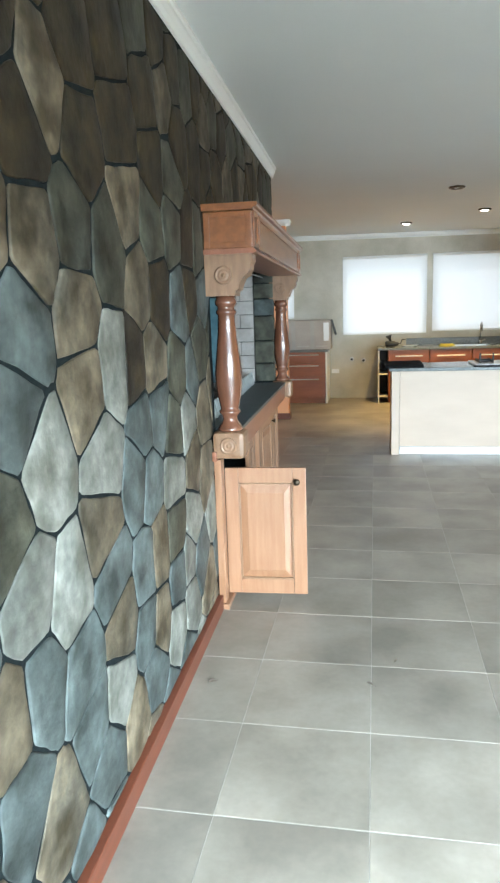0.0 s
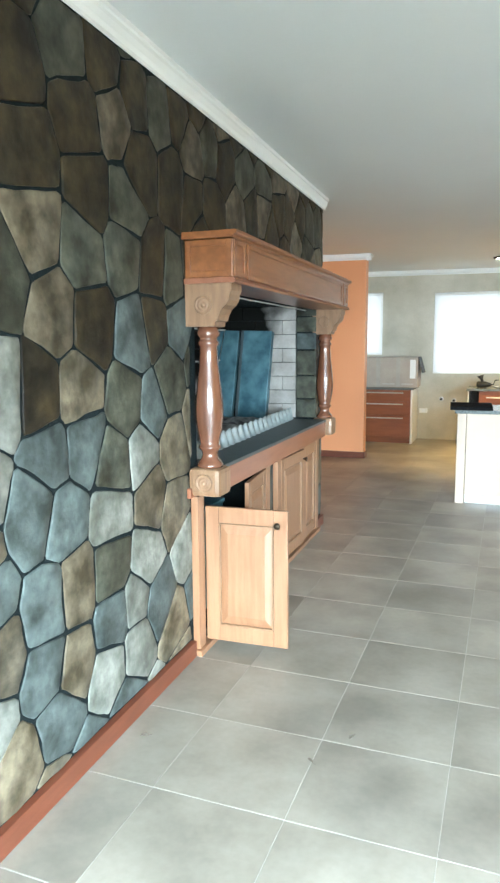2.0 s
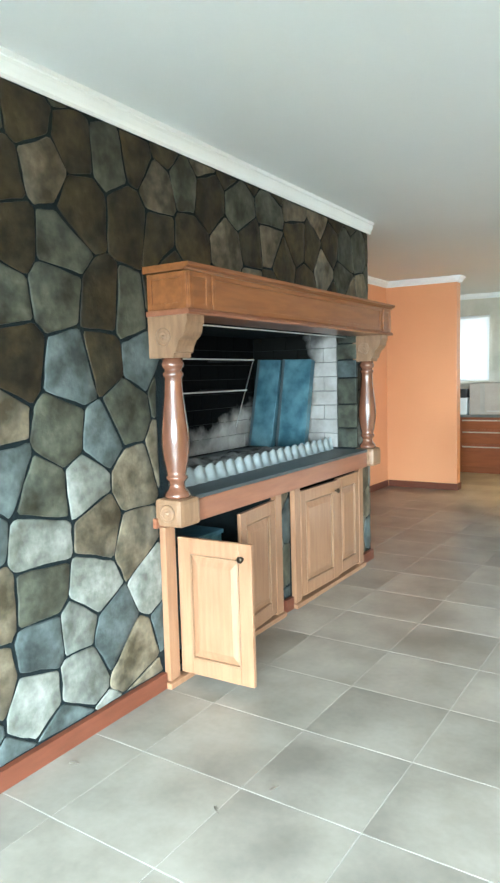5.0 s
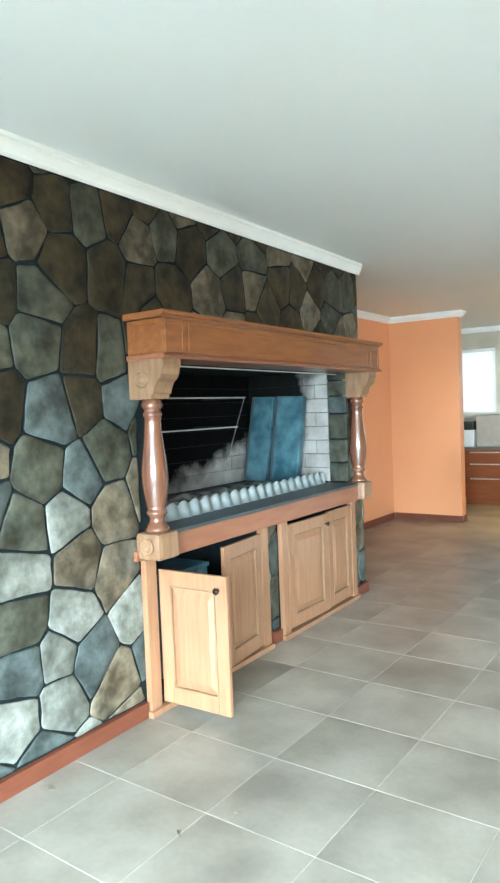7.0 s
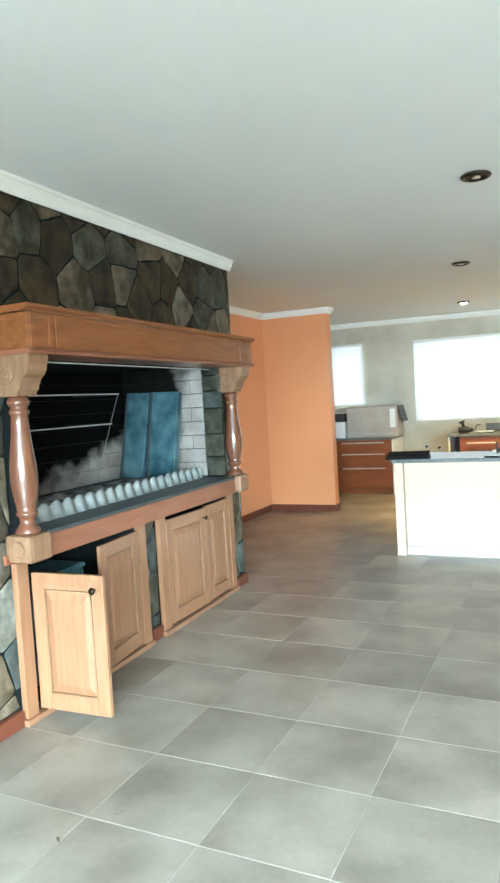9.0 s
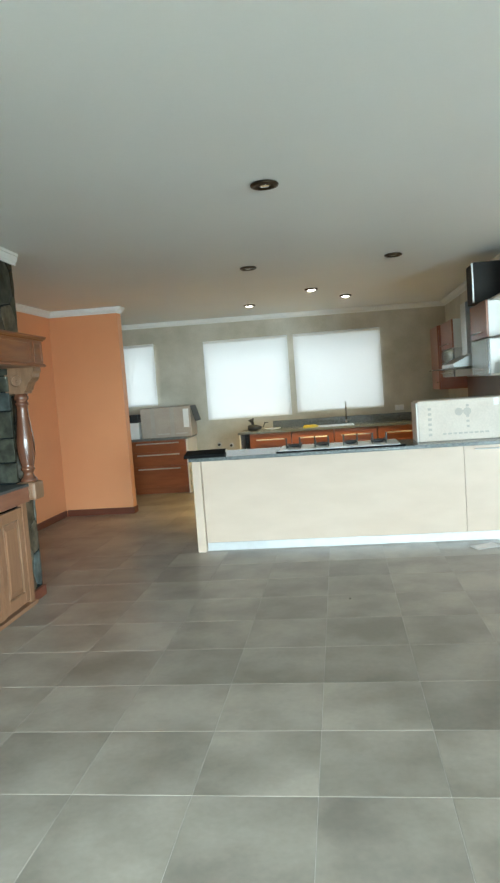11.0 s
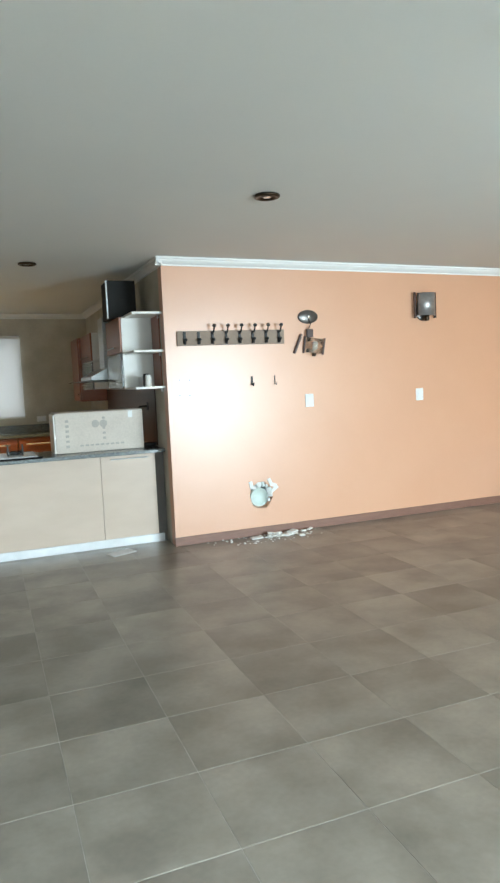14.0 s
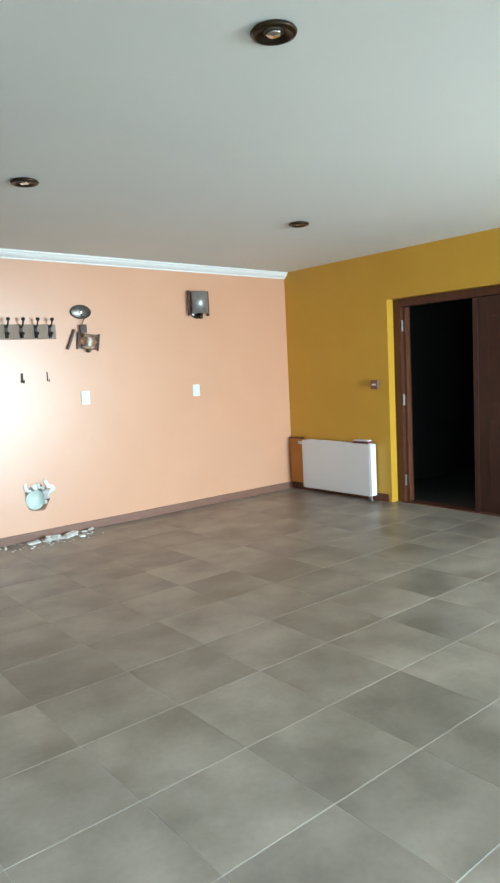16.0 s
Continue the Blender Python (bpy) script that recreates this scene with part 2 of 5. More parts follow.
def glass(name, tint, rough):
    m = bpy.data.materials.new(name)
    m.use_nodes = True
    b = m.node_tree.nodes["Principled BSDF"]
    b.inputs["Base Color"].default_value = (*tint, 1)
    b.inputs["Transmission Weight"].default_value, b.inputs["Roughness"].default_value = 1.0, rough
    return m


GLASS = glass("window_glass", (0.95, 0.98, 0.97), 0.0)
GREENGLASS = glass("frosted_green_glass", (0.75, 0.85, 0.78), 0.25)


def blind_material():
    m = bpy.data.materials.new("white_blind_cloth")
    m.use_nodes = True
    n, l = m.node_tree.nodes, m.node_tree.links
    n.remove(n["Principled BSDF"])
    d, t, mix = n.new("ShaderNodeBsdfDiffuse"), n.new("ShaderNodeBsdfTranslucent"), n.new("ShaderNodeMixShader")
    d.inputs[0].default_value = t.inputs[0].default_value = (0.84, 0.85, 0.86, 1)
    mix.inputs[0].default_value = 0.5
    l.new(d.outputs[0], mix.inputs[1])
    l.new(t.outputs[0], mix.inputs[2])
    l.new(mix.outputs[0], n["Material Output"].inputs[0])
    return m


BLIND = blind_material()


def glow(name, colour, strength):
    m = bpy.data.materials.new(name)
    m.use_nodes = True
    b = m.node_tree.nodes["Principled BSDF"]
    b.inputs["Emission Color"].default_value, b.inputs["Emission Strength"].default_value = (*colour, 1), strength
    return m


BULB = glow("lit_bulb", (1.0, 0.9, 0.7), 14.0)


# ---- mesh helpers ----
def part(name, bm, mat, parent=None, label="", smooth=False):
    """Link a bmesh as one mesh object, under a thing or a part."""
    me = bpy.data.meshes.new(name)
    bmesh.ops.recalc_face_normals(bm, faces=bm.faces)
    bm.to_mesh(me)
    bm.free()
    me.materials.append(mat)
    if smooth:
        for p in me.polygons:
            p.use_smooth = True
    ob = new(name, me)
    if parent:
        ob.parent = parent
    if label:
        tagged(ob, label)
    return ob


def thing(name, at, label, category, group=""):
    ob = new(name)
    ob.matrix_basis = at if isinstance(at, Matrix) else Matrix.Translation(at)
    ob.empty_display_size = 0.1
    return tagged(ob, label, category, group)


def add_box(bm, lo, hi, bevel=0.0):
    r = bmesh.ops.create_cube(bm, size=1.0)
    m = Matrix.Translation([(a + b) / 2 for a, b in zip(lo, hi)]) @ Matrix.Diagonal([b - a for a, b in zip(lo, hi)] + [1])
    bmesh.ops.transform(bm, matrix=m, verts=r["verts"])
    if bevel:
        edges = {e for v in r["verts"] for e in v.link_edges}
        bmesh.ops.bevel(bm, geom=list(edges), offset=bevel, segments=2, affect="EDGES", profile=0.6)
    return bm


def box(lo, hi, bevel=0.003):
    return add_box(bmesh.new(), lo, hi, bevel)


def boxes(*pairs, bevel=0.0):
    bm = bmesh.new()
    for lo, hi in pairs:
        add_box(bm, lo, hi, bevel)
    return bm


def prism(poly, axis, a, b):
    """A polygon drawn on the two other axes (in x, y, z order), drawn out along axis from a to b."""
    bm = bmesh.new()
    k = "xyz".index(axis)

    def at(p, v):
        q = list(p)
        q.insert(k, v)
        return bm.verts.new(q)
    one, two = [at(p, a) for p in poly], [at(p, b) for p in poly]
    bm.faces.new(one)
    bm.faces.new(list(reversed(two)))
    for i in range(len(poly)):
        j = (i + 1) % len(poly)
        bm.faces.new((one[i], two[i], two[j], one[j]))
    return bm


def lathe(profile, segs=28, axis="z"):
    """Turned shape from (radius, height) steps about an axis through the origin."""
    bm = bmesh.new()
    rings = []
    for r, h in profile:
        ring = []
        for i in range(segs):
            a = 2 * math.pi * i / segs
            p = (r * math.cos(a), r * math.sin(a), h)
            ring.append(bm.verts.new(p if axis == "z" else ((h, p[0], p[1]) if axis == "x" else (p[0], h, p[1]))))
        rings.append(ring)
    for a, b in zip(rings, rings[1:]):
        for i in range(segs):
            j = (i + 1) % segs
            bm.faces.new((a[i], a[j], b[j], b[i]))
    bm.faces.new(rings[0])
    bm.faces.new(list(reversed(rings[-1])))
    return bm


def tube(points, radius, segs=8):
    """A round bar along a line of points."""
    bm = bmesh.new()
    pts = [Vector(p) for p in points]
    rings = []
    for i, p in enumerate(pts):
        d = (pts[min(i + 1, len(pts) - 1)] - pts[max(i - 1, 0)]).normalized()
        side = d.cross((0, 0, 1) if abs(d.z) < 0.9 else (1, 0, 0)).normalized()
        up = side.cross(d)
        rings.append([bm.verts.new(p + radius * (math.cos(t) * side + math.sin(t) * up)) for t in [2 * math.pi * k / segs for k in range(segs)]])
    for a, b in zip(rings, rings[1:]):
        for i in range(segs):
            j = (i + 1) % segs
            bm.faces.new((a[i], a[j], b[j], b[i]))
    bm.faces.new(rings[0])
    bm.faces.new(list(reversed(rings[-1])))
    return bm


def moved(bm, m):
    bmesh.ops.transform(bm, matrix=m, verts=bm.verts)
    return bm


def joined(*bms):
    out = bmesh.new()
    for b in bms:
        me = bpy.data.meshes.new("tmp")
        b.to_mesh(me)
        b.free()
        out.from_mesh(me)
        bpy.data.meshes.remove(me)
    return out


def holed_wall(axis, a, b, span, z0, z1, holes):
    """A wall between a and b along axis, over span on the other axis, with openings (s0, s1, z0, z1) right through it."""
    ss = sorted({span[0], span[1], *[v for hh in holes for v in hh[:2]]})
    zs = sorted({z0, z1, *[v for hh in holes for v in hh[2:]]})
    bm = bmesh.new()
    for s0, s1 in zip(ss, ss[1:]):
        run = None
        for q0, q1 in zip(zs, zs[1:]):
            cs, cz = (s0 + s1) / 2, (q0 + q1) / 2
            solid = not any(hh[0] < cs < hh[1] and hh[2] < cz < hh[3] for hh in holes)
            if solid:
                run = (run[0], q1) if run else (q0, q1)
            if run and (not solid or q1 == zs[-1]):
                lo, hi = ((a, s0, run[0]), (b, s1, run[1])) if axis == "x" else ((s0, a, run[0]), (s1, b, run[1]))
                add_box(bm, lo, hi)
                run = None
    bmesh.ops.remove_doubles(bm, verts=bm.verts, dist=1e-5)
    return bm


def structure(name, bm, mat, label, category):
    return tagged(part(name, bm, mat), label, category, kind="structure")


# ---- large structure ----
CEIL = 2.56                      # walls run up behind the ceiling
SOUTH = -1.6


def ceil_at(x):
    """Height of the ceiling, which falls a little from west to east."""
    return 2.535 - 0.011 * x


STONE_AT = Matrix.Translation((-0.27, 2.3, 0)) @ pose(0, 0, 0, 0, 0, 1.2)   # the stone wall stands a little askew; x = 0 is its face
S = 2.3                                                                      # so that along-wall places can be given as y


def w(x, y, z):
    """Wall-bound place: x out from the stone face, y along the wall."""
    return (x, y - S, z)


floor = structure("floor", box((-2.0, SOUTH - 0.3, -0.2), (7.66, 11.3, -0.0012), 0), GROUT, "pale cement grout bed under grey porcelain tiles", "floor")
structure("ceiling", prism([(-2.0, ceil_at(-2.0)), (10.5, ceil_at(10.5)), (10.5, 2.8), (-2.0, 2.8)], "y", SOUTH - 0.3, 11.4), WHITE, "smooth white painted plaster ceiling", "ceiling")

FIRE = (3.25, 5.38, 0.86, 1.72)
wall_stone = part("wall_stone", holed_wall("x", -0.85, -0.005, (SOUTH - 0.1 - S, 5.66 - S), 0, CEIL,
                  [(FIRE[0] - S, FIRE[1] - S, FIRE[2], FIRE[3]), (3.24 - S, 4.15 - S, 0.06, 0.74), (4.46 - S, 5.36 - S, 0.06, 0.74)]), MORTAR)
wall_stone.matrix_basis = STONE_AT
tagged(wall_stone, "wall of varnished field stones in dark mortar around fireplace", "stone wall", kind="structure")
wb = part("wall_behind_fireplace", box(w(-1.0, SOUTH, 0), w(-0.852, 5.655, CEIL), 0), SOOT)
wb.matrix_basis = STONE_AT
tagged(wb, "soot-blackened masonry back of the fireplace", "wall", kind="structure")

structure("wall_hall_west", box((-1.75, 5.2, 0), (-1.53, 9.02, CEIL), 0), ORANGE, "orange painted plaster wall of side passage", "wall")
structure("wall_orange_pier", box((-1.75, 8.95, 0), (-0.655, 9.10, CEIL), 0.004), ORANGE, "orange painted plaster wall end", "wall")
structure("wall_hall_south", box((-1.75, 5.0, 0), (-1.27, 5.2, CEIL), 0), ORANGE, "orange painted plaster wall closing the passage", "wall")
structure("wall_kitchen_west", box((-1.9, 9.1, 0), (-1.752, 11.07, CEIL), 0), OLIVE, "mottled grey-olive plaster wall", "wall")
WINDOWS = [(-1.30, -0.81, 1.30, 2.20), (-0.02, 1.24, 1.02, 2.17), (1.345, 2.60, 1.045, 2.17)]
structure("wall_kitchen_north", holed_wall("y", 11.07, 11.27, (-1.9, 3.75), 0, CEIL, WINDOWS), OLIVE, "mottled grey-olive plaster kitchen wall with three windows", "wall")
structure("wall_kitchen_east", box((3.554, 6.66, 0), (3.75, 11.07, CEIL), 0), OLIVE, "mottled grey-olive plaster wall behind wall cabinets", "wall")
HOLE = (4.26, 4.50, 0.25, 0.49)
structure("wall_north_east", holed_wall("y", 6.54, 6.66, (3.55, 7.63), 0, CEIL, [HOLE]), PEACH, "apricot painted plaster wall with coat hooks and a broken hole", "wall")
structure("wall_north_east_core", box((3.76, 6.70, 0), (7.63, 6.80, CEIL), 0), PLASTERBIT, "rough plaster inside the wall", "wall")
DOORWAY = (3.40, 5.09, -0.01, 2.0)
structure("wall_east", holed_wall("x", 7.43, 7.63, (SOUTH, 6.54), 0, CEIL, [DOORWAY]), YELLOW, "mustard yellow painted plaster wall with doorway", "wall")
GLAZED = [(0.3, 4.4, 0.02, 2.2), (5.4, 7.3, 0.02, 2.2)]
structure("wall_south", holed_wall("y", SOUTH - 0.2, SOUTH, (-1.2, 7.63), 0, CEIL, GLAZED), PEACH, "painted plaster wall with glazed doors", "wall")
# hall walls and floor carry the room's darkness in their colour
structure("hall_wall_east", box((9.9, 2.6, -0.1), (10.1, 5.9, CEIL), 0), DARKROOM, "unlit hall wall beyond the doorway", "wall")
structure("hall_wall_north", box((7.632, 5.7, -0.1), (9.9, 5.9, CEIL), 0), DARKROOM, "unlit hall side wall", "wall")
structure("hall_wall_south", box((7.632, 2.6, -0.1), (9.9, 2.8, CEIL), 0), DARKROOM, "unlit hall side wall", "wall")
structure("hall_floor", box((7.662, 2.7, -0.1), (9.95, 5.8, -0.002), 0), DARKROOM, "hall floor in a near-black shaded tone", "floor")
structure("ground", box((-400, -400, -0.5), (400, 400, -0.3), 0), material("dry_ground", (0.22, 0.2, 0.14), 0.9, scale=0.4), "dry ground outside the house", "ground")


def cornice(name, axis, along, line, sign, label="white moulded plaster cornice", out=1.0, drop=1.0, shift=0.0):
    """A stepped ceiling moulding along a wall whose face is at line; sign is the way out from the wall."""
    prof = [(0, 0.07), (0, 0), (0.012, 0), (0.012, 0.012), (0.03, 0.022), (0.045, 0.04), (0.048, 0.052), (0.062, 0.054), (0.062, 0.07)]
    poly = [(line + sign * p * out, (q - 0.07) * drop - 0.001) for p, q in prof]
    bm = prism(poly, "x" if axis == "x" else "y", *along)
    for v in bm.verts:
        v.co.z += ceil_at(v.co.x + shift)
    return structure(name, bm, CORNICE, label, "cornice")


c = cornice("cornice_stone_wall", "y", (SOUTH - S, 5.70 - S), 0.0, 1, out=0.55, drop=1.2, shift=-0.27)
c.matrix_basis = STONE_AT
cornice("cornice_hall", "y", (5.2, 8.95), -1.53, 1)
cornice("cornice_pier", "x", (-1.53, -0.59), 8.95, -1)
cornice("cornice_pier_end", "y", (8.90, 9.10), -0.655, 1)
cornice("cornice_kitchen_north", "x", (-1.75, 3.55), 11.07, -1)
cornice("cornice_kitchen_east", "y", (6.50, 11.07), 3.554, -1)
cornice("cornice_north_east", "x", (3.50, 7.43), 6.54, -1)


def baseboard(name, lo, hi, mat=BASEWOOD, label="red-brown painted wooden baseboard"):
    return structure(name, box(lo, hi, 0.003), mat, label, "baseboard")


for i, (a, b) in enumerate(((SOUTH, 3.155), (4.285, 4.375), (5.44, 5.66))):
    o = baseboard(f"baseboard_stone_{i + 1}", w(-0.03, a, 0), w(0.022, b, 0.075))
    o.matrix_basis = STONE_AT
baseboard("baseboard_hall", (-1.528, 5.2, 0), (-1.513, 8.93, 0.08))
baseboard("baseboard_pier", (-1.51, 8.934, 0), (-0.64, 8.948, 0.08))
baseboard("baseboard_pier_end", (-0.653, 8.95, 0), (-0.64, 9.10, 0.08))
baseboard("baseboard_north_east", (3.54, 6.522, 0), (7.41, 6.538, 0.075), GREYBASE, "taupe wooden baseboard with dust")
baseboard("baseboard_east", (7.412, 5.12, 0), (7.428, 6.538, 0.08))
baseboard("baseboard_east_south", (7.412, SOUTH, 0), (7.428, 3.36, 0.08))

# glazed doors of the south wall
for i, (x0, x1, z0, z1) in enumerate(GLAZED):
    win = thing(f"door_glazed_{i + 1}", (0, 0, 0), "white framed glass sliding door to the outside", "glass door")
    win["kind"] = "structure"
    n = 4 if i == 0 else 2
    for k in range(n):
        a, b = x0 + (x1 - x0) * k / n, x0 + (x1 - x0) * (k + 1) / n
        fr = part("door_frame", boxes(((a, SOUTH - 0.12, z0), (a + 0.05, SOUTH - 0.07, z1)), ((b - 0.05, SOUTH - 0.12, z0), (b, SOUTH - 0.07, z1)),
                                      ((a + 0.05, SOUTH - 0.12, z0), (b - 0.05, SOUTH - 0.07, z0 + 0.07)), ((a + 0.05, SOUTH - 0.12, z1 - 0.06), (b - 0.05, SOUTH - 0.07, z1))), PLASTIC, win)
        pane = part("pane", box((a + 0.05, SOUTH - 0.1, z0 + 0.07), (b - 0.05, SOUTH - 0.094, z1 - 0.06), 0), GLASS, win)
        pane.visible_shadow = False

# ---- kitchen windows and blinds ----
BLINDS = [(-1.31, -0.80, 1.285, 2.23), (-0.03, 1.25, 1.005, 2.20), (1.335, 2.61, 1.03, 2.20)]
for i, ((x0, x1, z0, z1), (bx0, bx1, bz0, bz1)) in enumerate(zip(WINDOWS, BLINDS)):
    win = thing(f"window_{i + 1}", (0, 0, 0), "white framed kitchen window behind a blind", "window")
    win["kind"] = "structure"
    part("window_frame", boxes(((x0, 11.17, z0), (x0 + 0.05, 11.22, z1)), ((x1 - 0.05, 11.17, z0), (x1, 11.22, z1)),
                               ((x0 + 0.05, 11.17, z0), (x1 - 0.05, 11.22, z0 + 0.05)), ((x0 + 0.05, 11.17, z1 - 0.05), (x1 - 0.05, 11.22, z1))), PLASTIC, win)
    p = part("pane", box((x0 + 0.05, 11.19, z0 + 0.05), (x1 - 0.05, 11.196, z1 - 0.05), 0), GLASS, win)
    p.visible_shadow = False
    bl = thing("roller_blind", (0, 0, 0), "closed white roller blind glowing with daylight", "blind", "kitchen blinds")
    part("cloth", box((bx0, 11.035, bz0 + 0.02), (bx1, 11.0375, bz1 - 0.03), 0), BLIND, bl)
    part("bottom_bar", box((bx0, 11.028, bz0), (bx1, 11.044, bz0 + 0.02), 0.004), PLASTIC, bl)
    part("roller", moved(lathe([(0.02, 0), (0.022, 0.004), (0.022, bx1 - bx0 - 0.004), (0.02, bx1 - bx0)], 16, "x"), Matrix.Translation((bx0, 11.045, bz1 - 0.022))), PLASTIC, bl)
    lamp = new("window_daylight", bpy.data.lights.new("window_daylight", "AREA"))
    lamp.data.shape, lamp.data.size, lamp.data.size_y = "RECTANGLE", x1 - x0 - 0.02, z1 - z0 - 0.02
    lamp.data.energy, lamp.data.color = 6.3 * (x1 - x0) * (z1 - z0), (0.95, 1.0, 1.0)
    lamp.matrix_world = pose((x0 + x1) / 2, 11.15, (z0 + z1) / 2, -90, 0, 0)
    part("cord", tube([(bx1 - 0.015, 11.025, bz1 - 0.03), (bx1 - 0.015, 11.022, bz0 + 0.1)], 0.002, 5), PLASTIC, bl)

# ---- fireplace ----
mantel = thing("fireplace_mantel", STONE_AT, "varnished oak fireplace surround with turned columns and carved brackets", "mantel")
beam = part("beam", box(w(0.0, 3.15, 1.713), w(0.222, 5.52, 1.872), 0.004), OAK, mantel)
CROWN = [(0, 0), (0.226, 0), (0.230, 0.008), (0.243, 0.012), (0.248, 0.018), (0.248, 0.030), (0, 0.030)]
part("crown_moulding", joined(prism([(a, 1.873 + b) for a, b in CROWN], "y", 3.122 - S, 5.548 - S)), OAK, mantel)
part("lower_moulding", joined(prism([(0, 1.690), (0.232, 1.690), (0.238, 1.698), (0.232, 1.706), (0.226, 1.7125), (0, 1.7125)], "y", 3.135 - S, 5.535 - S)), REDOAK, mantel)


def panel_frame(y0, y1, z0, z1, x, t=0.028, d=0.007):
    """Raised rails of a panel on a face that looks out from the wall."""
    return boxes((w(x, y0, z0), w(x + d, y0 + t, z1)), (w(x, y1 - t, z0), w(x + d, y1, z1)),
                 (w(x, y0 + t, z0), w(x + d, y1 - t, z0 + t)), (w(x, y0 + t, z1 - t), w(x + d, y1 - t, z1)), bevel=0.002)


part("front_panel_frame", panel_frame(3.32, 5.33, 1.716, 1.870, 0.2225, 0.022), OAK, mantel)
for y in (3.155, 5.37):
    part("square_panel", panel_frame(y, y + 0.14, 1.716, 1.870, 0.2225, 0.022), OAK, mantel)
part("end_panel_frame", boxes((w(0.004, 3.143, 1.716), w(0.03, 3.1495, 1.870)), (w(0.192, 3.143, 1.716), w(0.218, 3.1495, 1.870)),
                              (w(0.03, 3.143, 1.716), w(0.192, 3.1495, 1.742)), (w(0.03, 3.143, 1.845), w(0.192, 3.1495, 1.870)), bevel=0.002), OAK, mantel)
BRACKET = [(0.0, 1.69), (0.0, 1.51), (0.135, 1.51), (0.138, 1.53), (0.150, 1.535), (0.157, 1.56), (0.170, 1.585), (0.190, 1.60), (0.203, 1.62), (0.207, 1.645), (0.215, 1.66), (0.215, 1.69)]
ROSE = [(0.040, 0), (0.040, 0.006), (0.034, 0.010), (0.029, 0.005), (0.023, 0.005), (0.019, 0.010), (0.013, 0.004), (0.008, 0.004), (0.006, 0.010), (0.001, 0.011)]
COLUMN = [(0.058, 0.89), (0.060, 0.90), (0.052, 0.915), (0.040, 0.928), (0.034, 0.945), (0.038, 0.962), (0.050, 0.975), (0.050, 0.985), (0.042, 0.992), (0.046, 1.01),
          (0.056, 1.06), (0.062, 1.11), (0.063, 1.15), (0.060, 1.20), (0.052, 1.27), (0.044, 1.34), (0.040, 1.40), (0.040, 1.425), (0.047, 1.432), (0.048, 1.444),
          (0.040, 1.452), (0.040, 1.462), (0.050, 1.472), (0.052, 1.488), (0.046, 1.496), (0.046, 1.51)]
for y in (3.206, 5.42):
    br = part("bracket", prism(BRACKET, "y", y - 0.062 - S, y + 0.062 - S), PALEOAK, mantel, "carved oak bracket with a round rosette")
    part("rosette", moved(lathe([(r, -h) for r, h in ROSE], 24, "y"), Matrix.Translation(w(0.085, y - 0.062, 1.60))), PALEOAK, br, smooth=True)
    part("column", moved(lathe(COLUMN, 32), Matrix.Translation(w(0.08, y, 0))), OAKV, mantel, "glossy turned oak column", smooth=True)
    bk = part("block", box(w(0.004, y - 0.074, 0.762), w(0.155, y + 0.074, 0.889), 0.022), PALEOAK, mantel, "square oak block with a round rosette")
    part("rosette", moved(lathe([(r, -h) for r, h in ROSE], 24, "y"), Matrix.Translation(w(0.08, y - 0.074, 0.826))), PALEOAK, bk, smooth=True)
part("fascia_end", box(w(0.003, 3.118, 0.754), w(0.024, 3.2795, 0.80), 0.004), REDOAK, mantel, "reddish oak rail end beside the block")
part("fascia", box(w(0.004, 3.281, 0.758), w(0.105, 5.345, 0.864), 0.004), REDOAK, mantel, "reddish oak rail under the hearth")

hearth = thing("hearth_slab", STONE_AT, "dark slate hearth slab on the fireplace floor", "hearth")
part("slab", box(w(-0.84, 3.285, 0.8645), w(0.112, 5.34, 0.884), 0.004), HEARTH, hearth)

grill = thing("grill_rails", STONE_AT, "thin steel grill rails across the sooty firebox", "grill")
for z, end in ((1.535, 4.74), (1.335, 4.64)):
    part("rail", tube([w(-0.45, 3.24, z), w(-0.45, end, z)], 0.0045), SATIN, grill, "bright steel rail")
    part("arm", tube([w(-0.85, end, z), w(-0.45, end, z)], 0.006), BLACK, grill)
part("cord", tube([w(-0.45, 4.73, 1.528), w(-0.45, 4.62, 1.328), w(-0.45, 4.50, 1.10)], 0.0025), STEEL, grill)
part("front_rail", tube([w(-0.05, 3.24, 1.685), w(-0.05, 5.37, 1.685)], 0.004), SATIN, grill)

strip = thing("corrugated_strip", STONE_AT, "pale galvanised corrugated metal strip along the hearth front", "metal strip")
bm = bmesh.new()
rows = []
N = 180
for i in range(N + 1):
    y = 3.30 + 1.97 * i / N
    x = -0.06 - 0.06 * i / N
    wob = 0.006 * math.sin(i * 2 * math.pi / 9)
    up = 0.011 * math.sin(i * 2 * math.pi / 9 + 1.0)
    rows.append([bm.verts.new(w(x + wob + dx, y, z)) for dx, z in ((0.0, 0.885), (-0.02, 0.965 + up), (-0.024, 0.965 + up), (-0.004, 0.885))])
for a, b in zip(rows, rows[1:]):
    for i in range(4):
        j = (i + 1) % 4
        bm.faces.new((a[i], b[i], b[j], a[j]))
part("sheet", bm, ZINC, strip, smooth=True)

